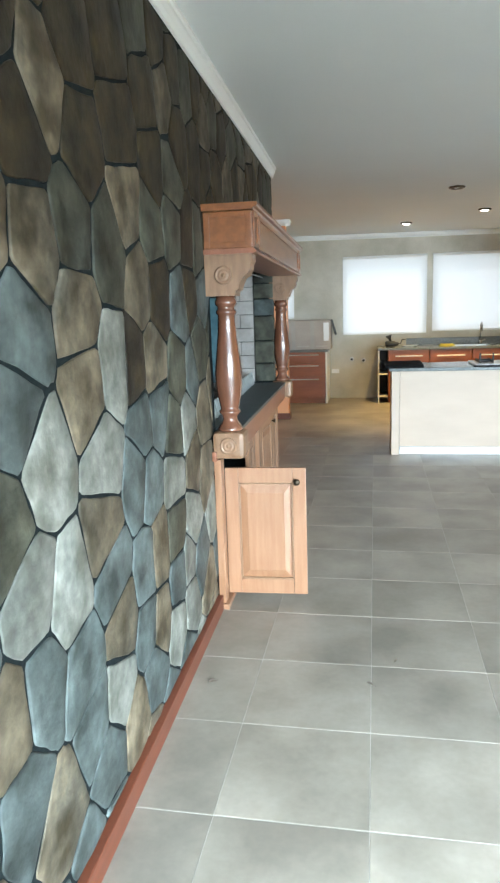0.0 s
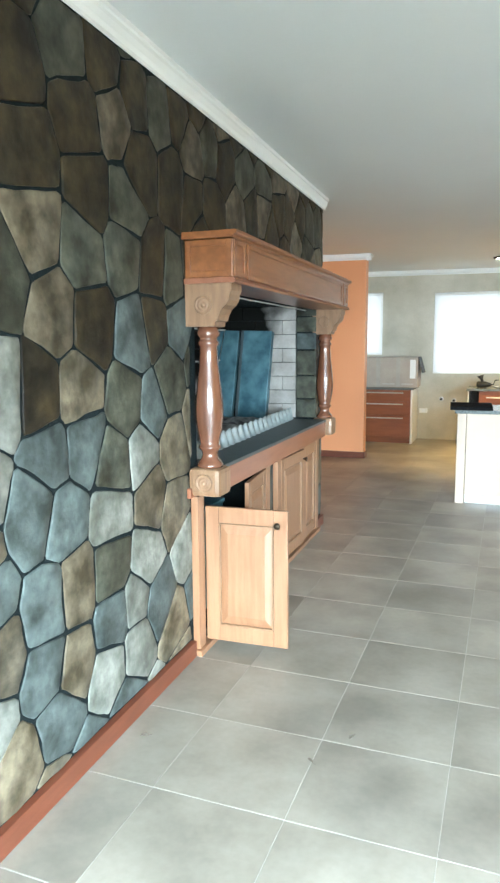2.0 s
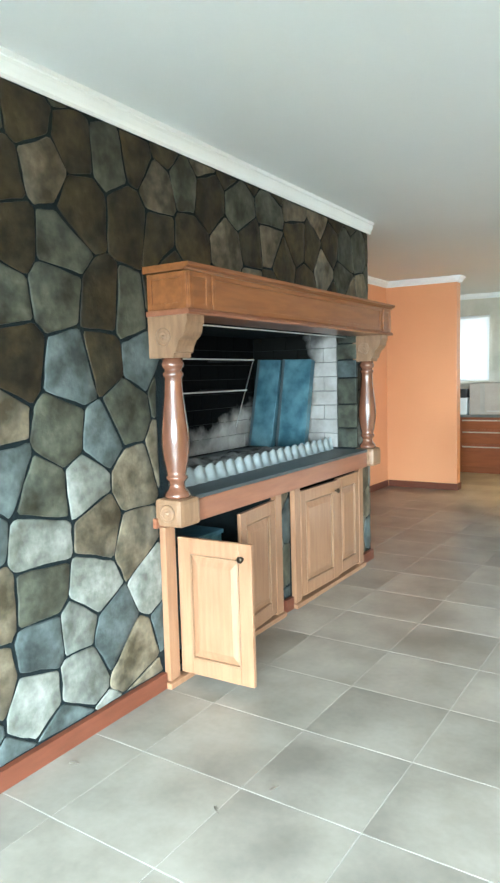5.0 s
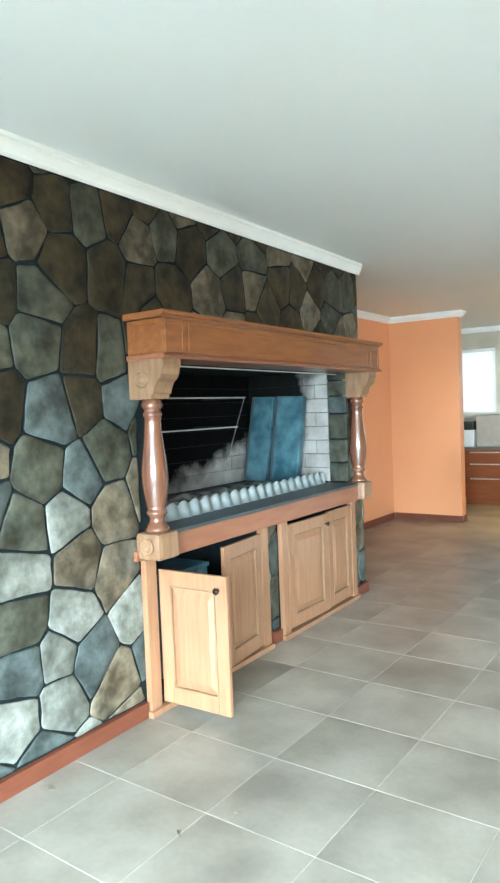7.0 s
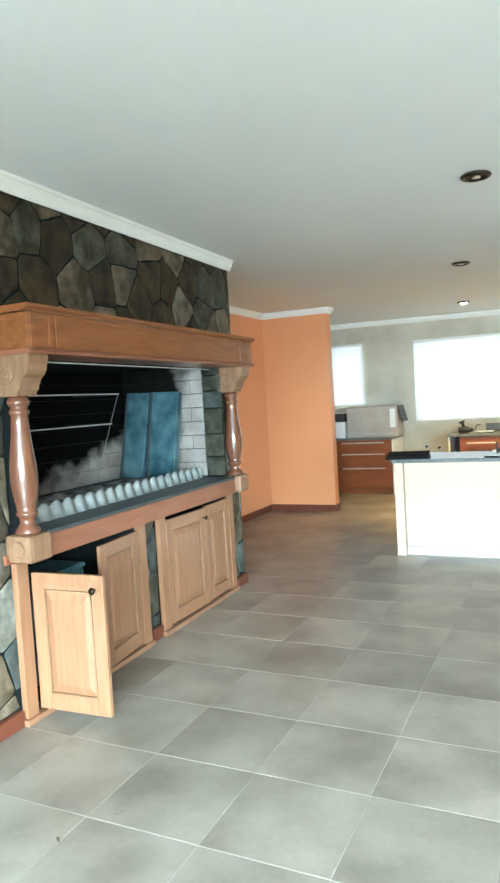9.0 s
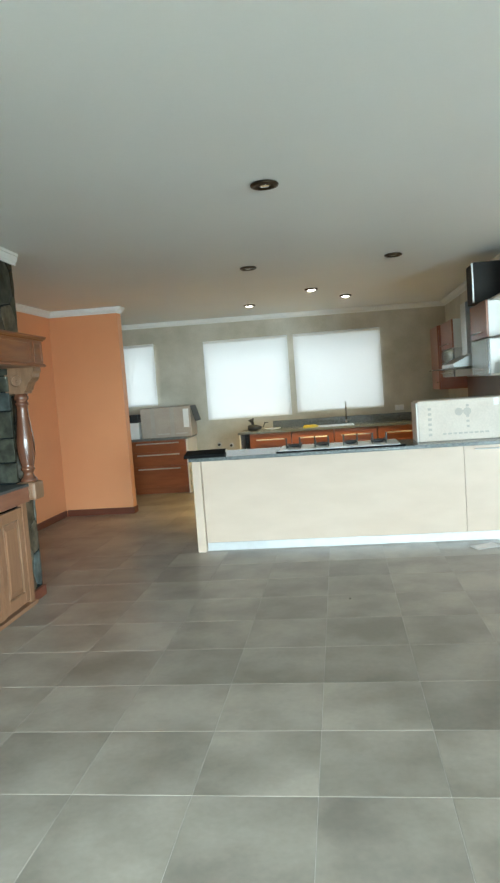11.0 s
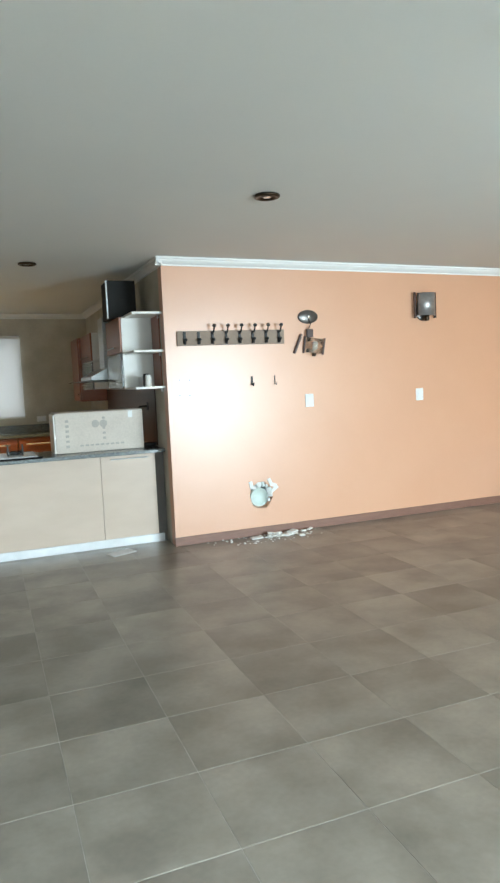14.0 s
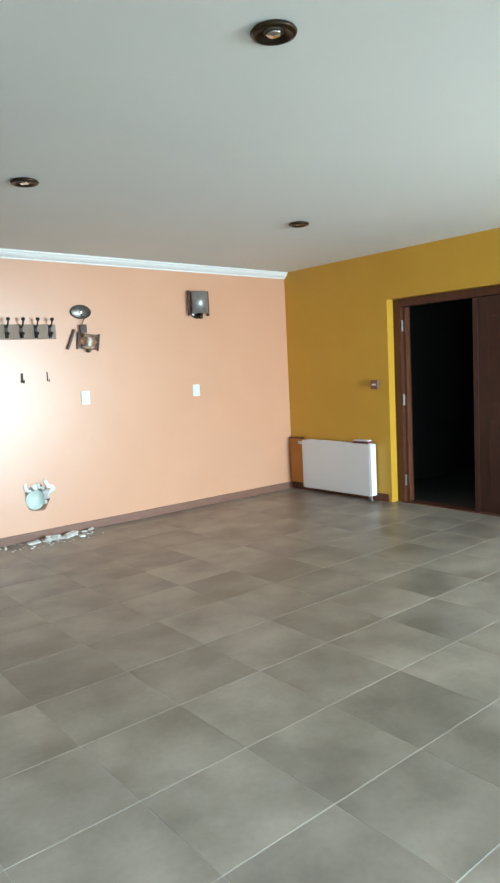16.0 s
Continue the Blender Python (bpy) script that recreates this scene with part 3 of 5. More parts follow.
ash = thing("ash_bed", STONE_AT, "pale grey ash layer behind the metal strip", "ash")
bm = bmesh.new()
bmesh.ops.create_grid(bm, x_segments=20, y_segments=70, size=1.0)
for v in bm.verts:
    u, t = v.co.x, v.co.y
    k = max(0.0, 1 - u * u) * max(0.0, 1 - t ** 6)
    v.co = Vector(w(-0.42 + 0.26 * u, 4.25 + 0.9 * t, 0.8845 + k * (0.035 + 0.05 * noise.noise(Vector((u * 3, t * 9, 0))))))
part("ash_layer", bm, material("pale_ash", (0.30, 0.30, 0.29), 0.95, alt=(0.05, 0.05, 0.05), scale=9, amount=1.0, bump=0.5), ash, smooth=True)

for a, b, yy, dz, lean in ((-0.77, 0.20, 5.17, 0.66, -12), (-0.55, 0.24, 5.20, 0.65, -9)):
    sh = thing("insulation_board", STONE_AT @ Matrix.Translation(w(a, yy, 0.90)) @ pose(0, 0, 0, lean, 2, 0),
               "teal blue foil-faced insulation board leaning inside the fireplace", "board", "boards in the fireplace")
    part("board", box((0, -0.03, 0), (b, 0.03, dz), 0.006), BLUE, sh)
    part("edge_strip", box((0.0, -0.033, 0.0), (0.022, -0.0305, dz), 0.001), HEARTH, sh)

# firewood cabinets below the hearth


def panel_door(name, x0, x1, h, at, parent, knob_x):
    """A pine door with a raised panel; its outer face looks to -y, its hinge is at x = 0."""
    bm = bmesh.new()
    a, b = (x0 + 0.066, 0.076), (x1 - 0.066, h - 0.076)
    outer = [bm.verts.new((x, 0.004, z)) for x, z in ((a[0], a[1]), (b[0], a[1]), (b[0], b[1]), (a[0], b[1]))]
    inner = [bm.verts.new((x, -0.0105, z)) for x, z in ((a[0] + 0.042, a[1] + 0.048), (b[0] - 0.042, a[1] + 0.048), (b[0] - 0.042, b[1] - 0.048), (a[0] + 0.042, b[1] - 0.048))]
    rear = [bm.verts.new((v.co.x, 0.008, v.co.z)) for v in outer]
    for i in range(4):
        j = (i + 1) % 4
        bm.faces.new((outer[i], outer[j], inner[j], inner[i]))
        bm.faces.new((outer[i], rear[i], rear[j], outer[j]))
    bm.faces.new(inner)
    bm.faces.new(list(reversed(rear)))
    d = part(name, bm, PINE, parent)
    d.matrix_basis = at
    for sx in (x0, x1 - 0.065):
        part("stile", box((sx, -0.011, 0), (sx + 0.065, 0.011, h), 0.003), PINE, d)
    for sz in (0, h - 0.075):
        part("rail", box((x0 + 0.0655, -0.011, sz), (x1 - 0.0655, 0.011, sz + 0.075), 0.003), PINE, d)
    gx0, gx1, gz0, gz1 = a[0], b[0], a[1], b[1]
    part("bead", boxes(((gx0, -0.0125, gz0), (gx0 + 0.007, 0.003, gz1)), ((gx1 - 0.007, -0.0125, gz0), (gx1, 0.003, gz1)),
                       ((gx0 + 0.0072, -0.0125, gz0), (gx1 - 0.0072, 0.003, gz0 + 0.007)), ((gx0 + 0.0072, -0.0125, gz1 - 0.007), (gx1 - 0.0072, 0.003, gz1)), bevel=0.002), PALEOAK, d)
    if knob_x is not None:
        part("knob", moved(lathe([(0.006, 0), (0.006, -0.012), (0.014, -0.018), (0.016, -0.026), (0.010, -0.031)], 16, "y"), Matrix.Translation((knob_x, -0.011, h - 0.065))), BRONZE, d, "dark bronze knob", smooth=True)
    return d


def stone_door_cabinet(y0, y1, label):
    cab = thing("firewood_cabinet", STONE_AT, label, "cabinet", "firewood cabinets")
    part("stile", box(w(0.0, y0 - 0.075, 0.03), w(0.034, y0 - 0.004, 0.752), 0.003), PINE, cab)
    part("stile", box(w(0.0, y1 + 0.004, 0.03), w(0.034, y1 + 0.075, 0.752), 0.003), PINE, cab)
    part("top_rail", box(w(0.0, y0 - 0.004, 0.742), w(0.03, y1 + 0.004, 0.757), 0.002), PINE, cab)
    part("sill", box(w(0.0, y0 - 0.09, 0.001), w(0.05, y1 + 0.085, 0.029), 0.004), PINE, cab)
    return cab


cab = stone_door_cabinet(3.24, 4.15, "pale pine firewood cabinet with one door swung open")
panel_door("door", 0.0, 0.395, 0.645, Matrix.Translation(w(0.032, 3.262, 0.048)) @ pose(0, 0, 0, 0, 0, 1.5), cab, 0.352)
panel_door("door", -0.43, 0.0, 0.665, Matrix.Translation(w(0.022, 4.148, 0.048)) @ pose(0, 0, 0, 0, 0, 96), cab, None)
cab = stone_door_cabinet(4.46, 5.36, "pale pine firewood cabinet with closed panelled doors")
panel_door("door", 0.0, 0.50, 0.665, Matrix.Translation(w(0.022, 4.462, 0.048)) @ pose(0, 0, 0, 0, 0, 88), cab, 0.465)
panel_door("door", -0.375, 0.0, 0.672, Matrix.Translation(w(0.022, 5.358, 0.048)) @ pose(0, 0, 0, 0, 0, 91), cab, None)

log = thing("blue_crate", STONE_AT @ Matrix.Translation(w(-0.35, 3.42, 0.061)), "teal plastic crate inside the open firewood cabinet", "crate")
part("body", box((0, 0, 0), (0.25, 0.38, 0.52), 0.01), BLUE, log)
part("rim", box((-0.008, -0.008, 0.521), (0.258, 0.388, 0.545), 0.006), BLUE, log)

# ---- kitchen ----
TOP = 0.85
island = thing("kitchen_island", (0, 0, 0), "long cream laminate kitchen island with a silver plinth", "kitchen island")
part("front_panel", box((0.705, 6.80, 0.075), (2.9775, 6.82, TOP - 0.032), 0.002), CREAM, island)
part("end_panel", box((0.625, 6.755, 0.0), (0.70, 7.35, TOP - 0.032), 0.003), CREAM, island)
part("body", box((0.702, 6.822, 0.06), (3.46, 7.34, TOP - 0.034), 0), WHITEPANEL, island)
part("plinth", box((0.705, 6.806, 0.0), (3.52, 6.818, 0.072), 0.001), KICK, island)
dr = part("cabinet_door", box((2.98, 6.796, 0.078), (3.465, 6.82, TOP - 0.036), 0.002), CREAM, island)
part("handle", joined(tube([(3.07, 6.775, 0.785), (3.40, 6.775, 0.785)], 0.006), tube([(3.09, 6.775, 0.785), (3.09, 6.797, 0.785)], 0.004), tube([(3.38, 6.775, 0.785), (3.38, 6.797, 0.785)], 0.004)), SATIN, dr)
part("filler_panel", box((3.468, 6.83, 0.0), (3.552, 6.85, TOP - 0.034), 0), material("dark_filler", (0.13, 0.115, 0.10), 0.6), island)
top = thing("island_worktop", (0, 0, 0), "grey polished granite worktop on the island", "worktop")
part("slab", box((0.60, 6.745, TOP - 0.0315), (3.55, 7.40, TOP), 0.004), GRANITE, top)

lap = thing("black_glass_tray", Matrix.Translation((0.565, 6.715, TOP)) @ pose(0, 0, 0, 0, 0, 5), "thin black tray overhanging the island corner", "tray")
part("plate", box((0, 0, 0.001), (0.36, 0.27, 0.022), 0.004), MATTBLACK, lap)
part("lid", moved(box((0, 0, 0), (0.36, 0.25, 0.008), 0.003), Matrix.Translation((0, 0.015, 0.0225)) @ pose(0, 0, 0, 5, 0, 0)), MATTBLACK, lap)

hob = thing("gas_hob", (0, 0, 0), "pale enamelled gas hob with black iron pan supports", "hob")
part("tray", box((1.40, 6.80, TOP + 0.001), (2.46, 7.32, TOP + 0.018), 0.006), ENAMEL, hob)
part("front_edge", box((1.38, 6.775, TOP + 0.001), (2.50, 6.799, TOP + 0.012), 0.002), MATTBLACK, hob)
for k in range(4):
    x = 1.46 + 0.255 * k
    g = part("pan_support", joined(box((x, 6.95, TOP + 0.019), (x + 0.010, 7.25, TOP + 0.045), 0.002), box((x + 0.12, 6.95, TOP + 0.019), (x + 0.130, 7.25, TOP + 0.045), 0.002),
                                   box((x + 0.014, 7.05, TOP + 0.03), (x + 0.12, 7.06, TOP + 0.042), 0.001), box((x + 0.014, 7.16, TOP + 0.03), (x + 0.12, 7.17, TOP + 0.042), 0.001)), BLACK, hob)
    for fx in (x - 0.006, x + 0.114):
        part("finger", box((fx + 0.004, 6.95, TOP + 0.045), (fx + 0.018, 6.98, TOP + 0.115), 0.003), BLACK, g)
    part("burner", moved(lathe([(0.045, 0), (0.045, 0.012), (0.03, 0.018), (0.03, 0.026), (0.0285, 0.028)], 20), Matrix.Translation((x + 0.067, 7.11, TOP + 0.0185))), BLACK, hob, smooth=True)


def carton(name, x0, x1, y0, y1, z0, z1, mat, label, tapes, prints=()):
    bx = thing(name, (0, 0, 0), label, "box")
    part("body", box((x0, y0, z0), (x1, y1, z1), 0.006), mat, bx)
    for t in tapes:
        part("tape", box((t - 0.03, y0 - 0.0025, z0 + 0.01), (t + 0.03, y0 - 0.0005, z1 - 0.004), 0), TAPE, bx)
    for a, b, c, d in prints:
        part("print", box((a, y0 - 0.003, c), (b, y0 - 0.001, d), 0), INK, bx)
    part("flap", box((x0 + 0.004, y0 + 0.003, z1 + 0.001), (x1 - 0.004, (y0 + y1) / 2 - 0.002, z1 + 0.005), 0.001), mat, bx)
    part("flap", box((x0 + 0.004, (y0 + y1) / 2 + 0.002, z1 + 0.001), (x1 - 0.004, y1 - 0.003, z1 + 0.005), 0.001), mat, bx)
    return bx


marks = [(2.72, 2.75, z, z + 0.022) for z in (0.90, 0.945, 0.99, 1.035, 1.08, 1.125)] + [(3.045, 3.07, z, z + 0.02) for z in (0.96, 1.005, 1.05, 1.14)]
marks += [(2.84 + 0.045 * i, 2.872 + 0.045 * i, 0.905, 0.92) for i in range(9)]
big = carton("large_carton", 2.635, 3.415, 6.98, 7.36, TOP + 0.001, 1.205, CARTON, "large pale cardboard carton with faded print on the island", (), marks)
for x in (2.985, 3.055):
    part("round_print", moved(lathe([(0.034, 0), (0.034, -0.0012), (0.030, -0.002)], 24, "y"), Matrix.Translation((x, 6.9785, 1.10))), INK, big)
part("tape", box((3.28, 6.976, 1.14), (3.32, 6.9785, 1.20), 0), PLASTIC, big, "shiny clear tape strip")
part("edge_panel", box((2.62, 6.985, TOP + 0.001), (2.634, 7.35, 1.195), 0.003), WHITEPANEL, big)
bowl = thing("dark_bowl", Matrix.Translation((3.48, 7.0, TOP + 0.001)), "small dark bowl on the worktop by the wall", "bowl")
part("body", lathe([(0.025, 0), (0.045, 0.01), (0.062, 0.04), (0.058, 0.04), (0.04, 0.014), (0.004, 0.010)], 24), BLACK, bowl, smooth=True)

# drawer unit in the north-west corner
CY = 10.42


def handle(x0, x1, y, z, parent):
    part("handle", joined(tube([(x0, y - 0.03, z), (x1, y - 0.03, z)], 0.009), tube([(x0 + 0.03, y - 0.03, z), (x0 + 0.03, y, z)], 0.005), tube([(x1 - 0.03, y - 0.03, z), (x1 - 0.03, y, z)], 0.005)), SATIN, parent, "slim satin steel bar handle")


dcab = thing("drawer_cabinet", (0, 0, 0), "reddish veneered cabinet with three drawers and chrome handles", "cabinet")
part("body", box((-1.09, CY + 0.02, 0.10), (-0.27, 11.06, 0.785), 0.002), KITCHENWOOD, dcab)
part("plinth", box((-1.09, CY + 0.06, 0.0), (-0.28, 11.05, 0.099), 0.001), KITCHENWOOD, dcab)
part("side_panel", box((-0.269, CY, 0.0), (-0.245, 11.06, 0.785), 0.002), WHITEPANEL, dcab)
for z0, z1 in ((0.62, 0.78), (0.415, 0.615), (0.105, 0.41)):
    f = part("drawer_front", box((-1.085, CY, z0), (-0.275, CY + 0.019, z1), 0.002), KITCHENWOOD, dcab)
    handle(-1.0, -0.37, CY, z1 - 0.035, f)
wt = thing("corner_worktop", (0, 0, 0), "thin dark granite worktop on the drawer cabinet", "worktop")
part("slab", box((-1.75, CY - 0.02, 0.787), (-0.235, 11.065, 0.817), 0.003), GRANITE, wt)
bc = carton("brown_carton", -0.94, -0.19, 10.52, 10.92, 0.818, 1.255, BROWNCARTON, "grey-brown cardboard carton on the corner worktop", (-0.76, -0.47), ((-0.70, -0.52, 0.86, 0.875), (-0.42, -0.25, 0.86, 0.875)))
part("dark_flap", prism([(-0.19, 1.255), (-0.185, 1.26), (-0.12, 1.03), (-0.128, 1.028)], "y", 10.53, 10.9), BLACK, bc, "dark flap hanging at its end")
part("clear_tape", box((-0.30, 10.516, 0.95), (-0.22, 10.5185, 1.22), 0), PLASTIC, bc)
ket = thing("black_kettle", Matrix.Translation((-1.06, 10.6, 0.818)), "black and white coffee machine beside the carton", "coffee machine")
part("body", box((-0.09, -0.1, 0), (0.09, 0.15, 0.24), 0.012), PLASTIC, ket)
part("top", box((-0.09, -0.1, 0.241), (0.09, 0.15, 0.36), 0.015), BLACK, ket)

# sink run under the windows
run = thing("sink_cabinet_end", (0, 0, 0), "narrow open end shelf of the sink cabinets", "cabinet")
part("side", box((0.515, CY, 0.0), (0.535, 11.06, 0.79), 0.002), WHITEPANEL, run)
# black sheet at the rear: shade inside the open shelf put in as colour
part("back", box((0.536, 10.9, 0.09), (0.66, 10.92, 0.788), 0), BLACK, run)
for z in (0.09, 0.42):
    part("shelf", box((0.536, CY + 0.01, z), (0.66, 10.899, z + 0.018), 0.001), WHITEPANEL, run)
for i, (a, b) in enumerate(((0.665, 1.26), (1.265, 1.86), (1.865, 2.46), (2.465, 3.06), (3.065, 3.55))):
    u = thing("base_cabinet", (0, 0, 0), "reddish veneered base cabinet with a drawer and chrome handle", "cabinet", "sink cabinets")
    part("body", box((a, CY + 0.02, 0.10), (b - 0.002, 11.06, 0.788), 0.001), KITCHENWOOD, u)
    part("plinth", box((a, CY + 0.06, 0), (b - 0.002, 11.05, 0.099), 0), KITCHENWOOD, u)
    f = part("drawer_front", box((a + 0.003, CY, 0.60), (b - 0.005, CY + 0.019, 0.783), 0.002), KITCHENWOOD, u)
    handle(a + 0.1, b - 0.1, CY, 0.70, f)
    f = part("door", box((a + 0.003, CY, 0.105), (b - 0.005, CY + 0.019, 0.596), 0.002), KITCHENWOOD, u)
    handle(a + 0.1, b - 0.1, CY, 0.55, f)
wt = thing("sink_worktop", (0, 0, 0), "dark granite worktop with upstand and sunk sink", "worktop")
part("slab", joined(box((0.50, CY - 0.02, 0.79), (1.60, 11.06, 0.822), 0.003), box((2.15, CY - 0.02, 0.79), (3.55, 11.06, 0.822), 0.003),
                    box((1.601, CY - 0.02, 0.79), (2.149, 10.55, 0.822), 0.003), box((1.601, 10.92, 0.79), (2.149, 11.06, 0.822), 0.003)), GRANITE, wt)
part("upstand", box((0.95, 11.045, 0.8225), (3.55, 11.066, 0.93), 0.002), GRANITE, wt)
sink = thing("steel_sink", (0, 0, 0), "stainless steel sink bowl with rim", "sink")
part("bowl", joined(box((1.605, 10.555, 0.792), (2.145, 10.565, 0.826), 0.002), box((1.605, 10.905, 0.792), (2.145, 10.915, 0.826), 0.002), box((1.605, 10.566, 0.792), (1.615, 10.904, 0.826), 0.002),
                    box((2.135, 10.566, 0.792), (2.145, 10.904, 0.826), 0.002), box((1.616, 10.566, 0.7905), (2.134, 10.904, 0.795), 0)), STEEL, sink)
fa = thing("kitchen_tap", Matrix.Translation((2.05, 10.985, 0.8225)), "tall chrome swan-neck kitchen tap", "tap")
part("base", lathe([(0.026, 0), (0.026, 0.02), (0.018, 0.03), (0.018, 0.055)], 18), CHROME, fa, smooth=True)
arc = [(0, 0, 0.05), (0, 0, 0.26)] + [(0, -0.07 + 0.07 * math.cos(a), 0.26 + 0.07 * math.sin(a)) for a in [math.pi * k / 8 for k in range(1, 9)]] + [(0, -0.14, 0.20)]
part("spout", tube(arc, 0.011, 10), CHROME, fa, smooth=True)
part("lever", tube([(0.018, 0, 0.04), (0.07, -0.01, 0.07)], 0.006), CHROME, fa)
cl = thing("yellow_cloth", Matrix.Translation((1.42, 10.6, 0.8225)), "folded yellow cleaning cloth beside the sink", "cloth")
part("fold", box((0, 0, 0), (0.22, 0.13, 0.018), 0.008), CLOTH, cl)
part("fold", moved(box((0, 0, 0), (0.18, 0.12, 0.012), 0.005), Matrix.Translation((0.02, 0.005, 0.019)) @ pose(0, 0, 0, 0, 0, 4)), CLOTH, cl)
gr = thing("black_meat_grinder", Matrix.Translation((0.70, 10.66, 0.8225)), "black cast iron kitchen grinder lying on the worktop", "grinder")
part("body", moved(lathe([(0.03, 0), (0.045, 0.02), (0.045, 0.12), (0.03, 0.16), (0.02, 0.2)], 18, "x"), Matrix.Translation((-0.08, 0, 0.046))), BLACK, gr, smooth=True)
part("funnel", moved(lathe([(0.02, 0), (0.02, 0.04), (0.05, 0.09), (0.046, 0.09), (0.018, 0.045)], 18), Matrix.Translation((0, 0, 0.088)) @ pose(0, 0, 0, 0, -20, 0)), BLACK, gr, smooth=True)
part("crank", tube([(0.10, 0, 0.046), (0.15, -0.02, 0.05), (0.17, -0.02, 0.11), (0.22, -0.02, 0.11)], 0.008), BLACK, gr, smooth=True)
dish = thing("white_plate", Matrix.Translation((0.98, 10.66, 0.8225)), "white plate on the worktop", "plate")
part("body", lathe([(0.05, 0), (0.07, 0.006), (0.12, 0.02), (0.118, 0.022), (0.068, 0.010), (0.004, 0.009)], 28), PLASTIC, dish, smooth=True)
so = thing("wall_socket", (0, 0, 0), "white double socket on the kitchen wall", "socket", "kitchen sockets")
part("plate", box((2.77, 11.058, 0.965), (2.90, 11.0695, 1.045), 0.003), PLASTIC, so)
for x in (2.79, 2.845):
    part("outlet", box((x, 11.054, 0.982), (x + 0.035, 11.0575, 1.028), 0.002), ENAMEL, so)
so2 = thing("wall_socket", (0, 0, 0), "small white socket low on the kitchen wall", "socket", "kitchen sockets")
part("plate", box((-0.215, 11.058, 0.40), (-0.095, 11.0695, 0.47), 0.003), PLASTIC, so2)
part("outlet", box((-0.18, 11.054, 0.415), (-0.13, 11.0575, 0.455), 0.002), ENAMEL, so2)
for x, z in ((0.105, 0.62), (0.29, 0.60)):
    st = thing("pipe_stub", Matrix.Translation((x, 11.07, z)), "capped dark water pipe stub in the wall", "pipe", "pipe stubs")
    part("pipe", lathe([(0.018, -0.002), (0.018, -0.05)], 14, "y"), BLACK, st)
    part("flange", lathe([(0.035, -0.001), (0.033, -0.008), (0.019, -0.009)], 18, "y"), STEEL, st)

# wall units on the east side of the kitchen
EX = 3.55


def wall_unit(y0, y1, z0, z1, front, label, group, glassy=False):
    u = thing("wall_cabinet", (0, 0, 0), label, "wall cabinet", group)
    part("body", joined(box((EX - 0.28, y0, z0), (EX, y0 + 0.018, z1), 0.001), box((EX - 0.28, y1 - 0.018, z0), (EX, y1, z1), 0.001), box((EX - 0.28, y0 + 0.019, z0), (EX, y1 - 0.019, z0 + 0.018), 0.001),
                        box((EX - 0.28, y0 + 0.019, z1 - 0.018), (EX, y1 - 0.019, z1), 0.001), box((EX - 0.012, y0 + 0.019, z0 + 0.019), (EX, y1 - 0.019, z1 - 0.019), 0)), WHITEPANEL, u)
    f = part("door", box((EX - 0.30, y0 + 0.002, z0 + 0.002), (EX - 0.281, y1 - 0.002, z1 - 0.002), 0.002), front, u)
    part("handle", joined(tube([(EX - 0.33, y0 + 0.12, z0 + 0.05), (EX - 0.33, y1 - 0.12, z0 + 0.05)], 0.006), tube([(EX - 0.33, y0 + 0.14, z0 + 0.05), (EX - 0.30, y0 + 0.14, z0 + 0.05)], 0.004),
                          tube([(EX - 0.33, y1 - 0.14, z0 + 0.05), (EX - 0.30, y1 - 0.14, z0 + 0.05)], 0.004)), CHROME, f)
    return u


wall_unit(6.98, 7.68, 1.725, 2.045, KITCHENWOOD, "white wall cabinet with a reddish veneered flap door", "wall cabinets")
wall_unit(6.98, 7.68, 1.40, 1.718, GREENGLASS, "white wall cabinet with a frosted glass flap door", "wall cabinets")
wall_unit(8.75, 9.55, 1.725, 2.045, KITCHENWOOD, "white wall cabinet with a reddish veneered flap door", "wall cabinets")
wall_unit(8.75, 9.55, 1.40, 1.718, GREENGLASS, "white wall cabinet with a frosted glass flap door", "wall cabinets")
tall = thing("tall_corner_cabinet", (0, 0, 0), "reddish veneered corner wall cabinet", "wall cabinet")
part("body", box((EX - 0.32, 9.57, 1.25), (EX, 10.2, 2.045), 0.003), KITCHENWOOD, tall)
part("door", box((EX - 0.34, 9.575, 1.255), (EX - 0.321, 10.195, 2.04), 0.002), KITCHENWOOD, tall)
part("knob", moved(lathe([(0.01, 0), (0.01, -0.02), (0.004, -0.025)], 12, "x"), Matrix.Translation((EX - 0.34, 9.65, 1.34))), CHROME, tall)
for i, z in enumerate((1.39, 1.705, 2.03)):
    sh = thing("corner_shelf", (0, 0, 0), "white melamine open end shelf on the wall", "shelf", "end shelves")
    part("board", box((EX - 0.26, 6.60, z), (EX + 0.0, 6.975, z + 0.02), 0.002), WHITEPANEL, sh)
    part("bracket", box((EX - 0.012, 6.70, z - 0.03), (EX, 6.72, z - 0.001), 0.001), STEEL, sh)
bk = thing("shelf_back_panel", (0, 0, 0), "reddish veneered back panel of the end shelves", "panel")
part("panel", box((EX - 0.008, 6.70, 1.412), (EX + 0.002, 6.97, 2.028), 0.001), KITCHENWOOD, bk)
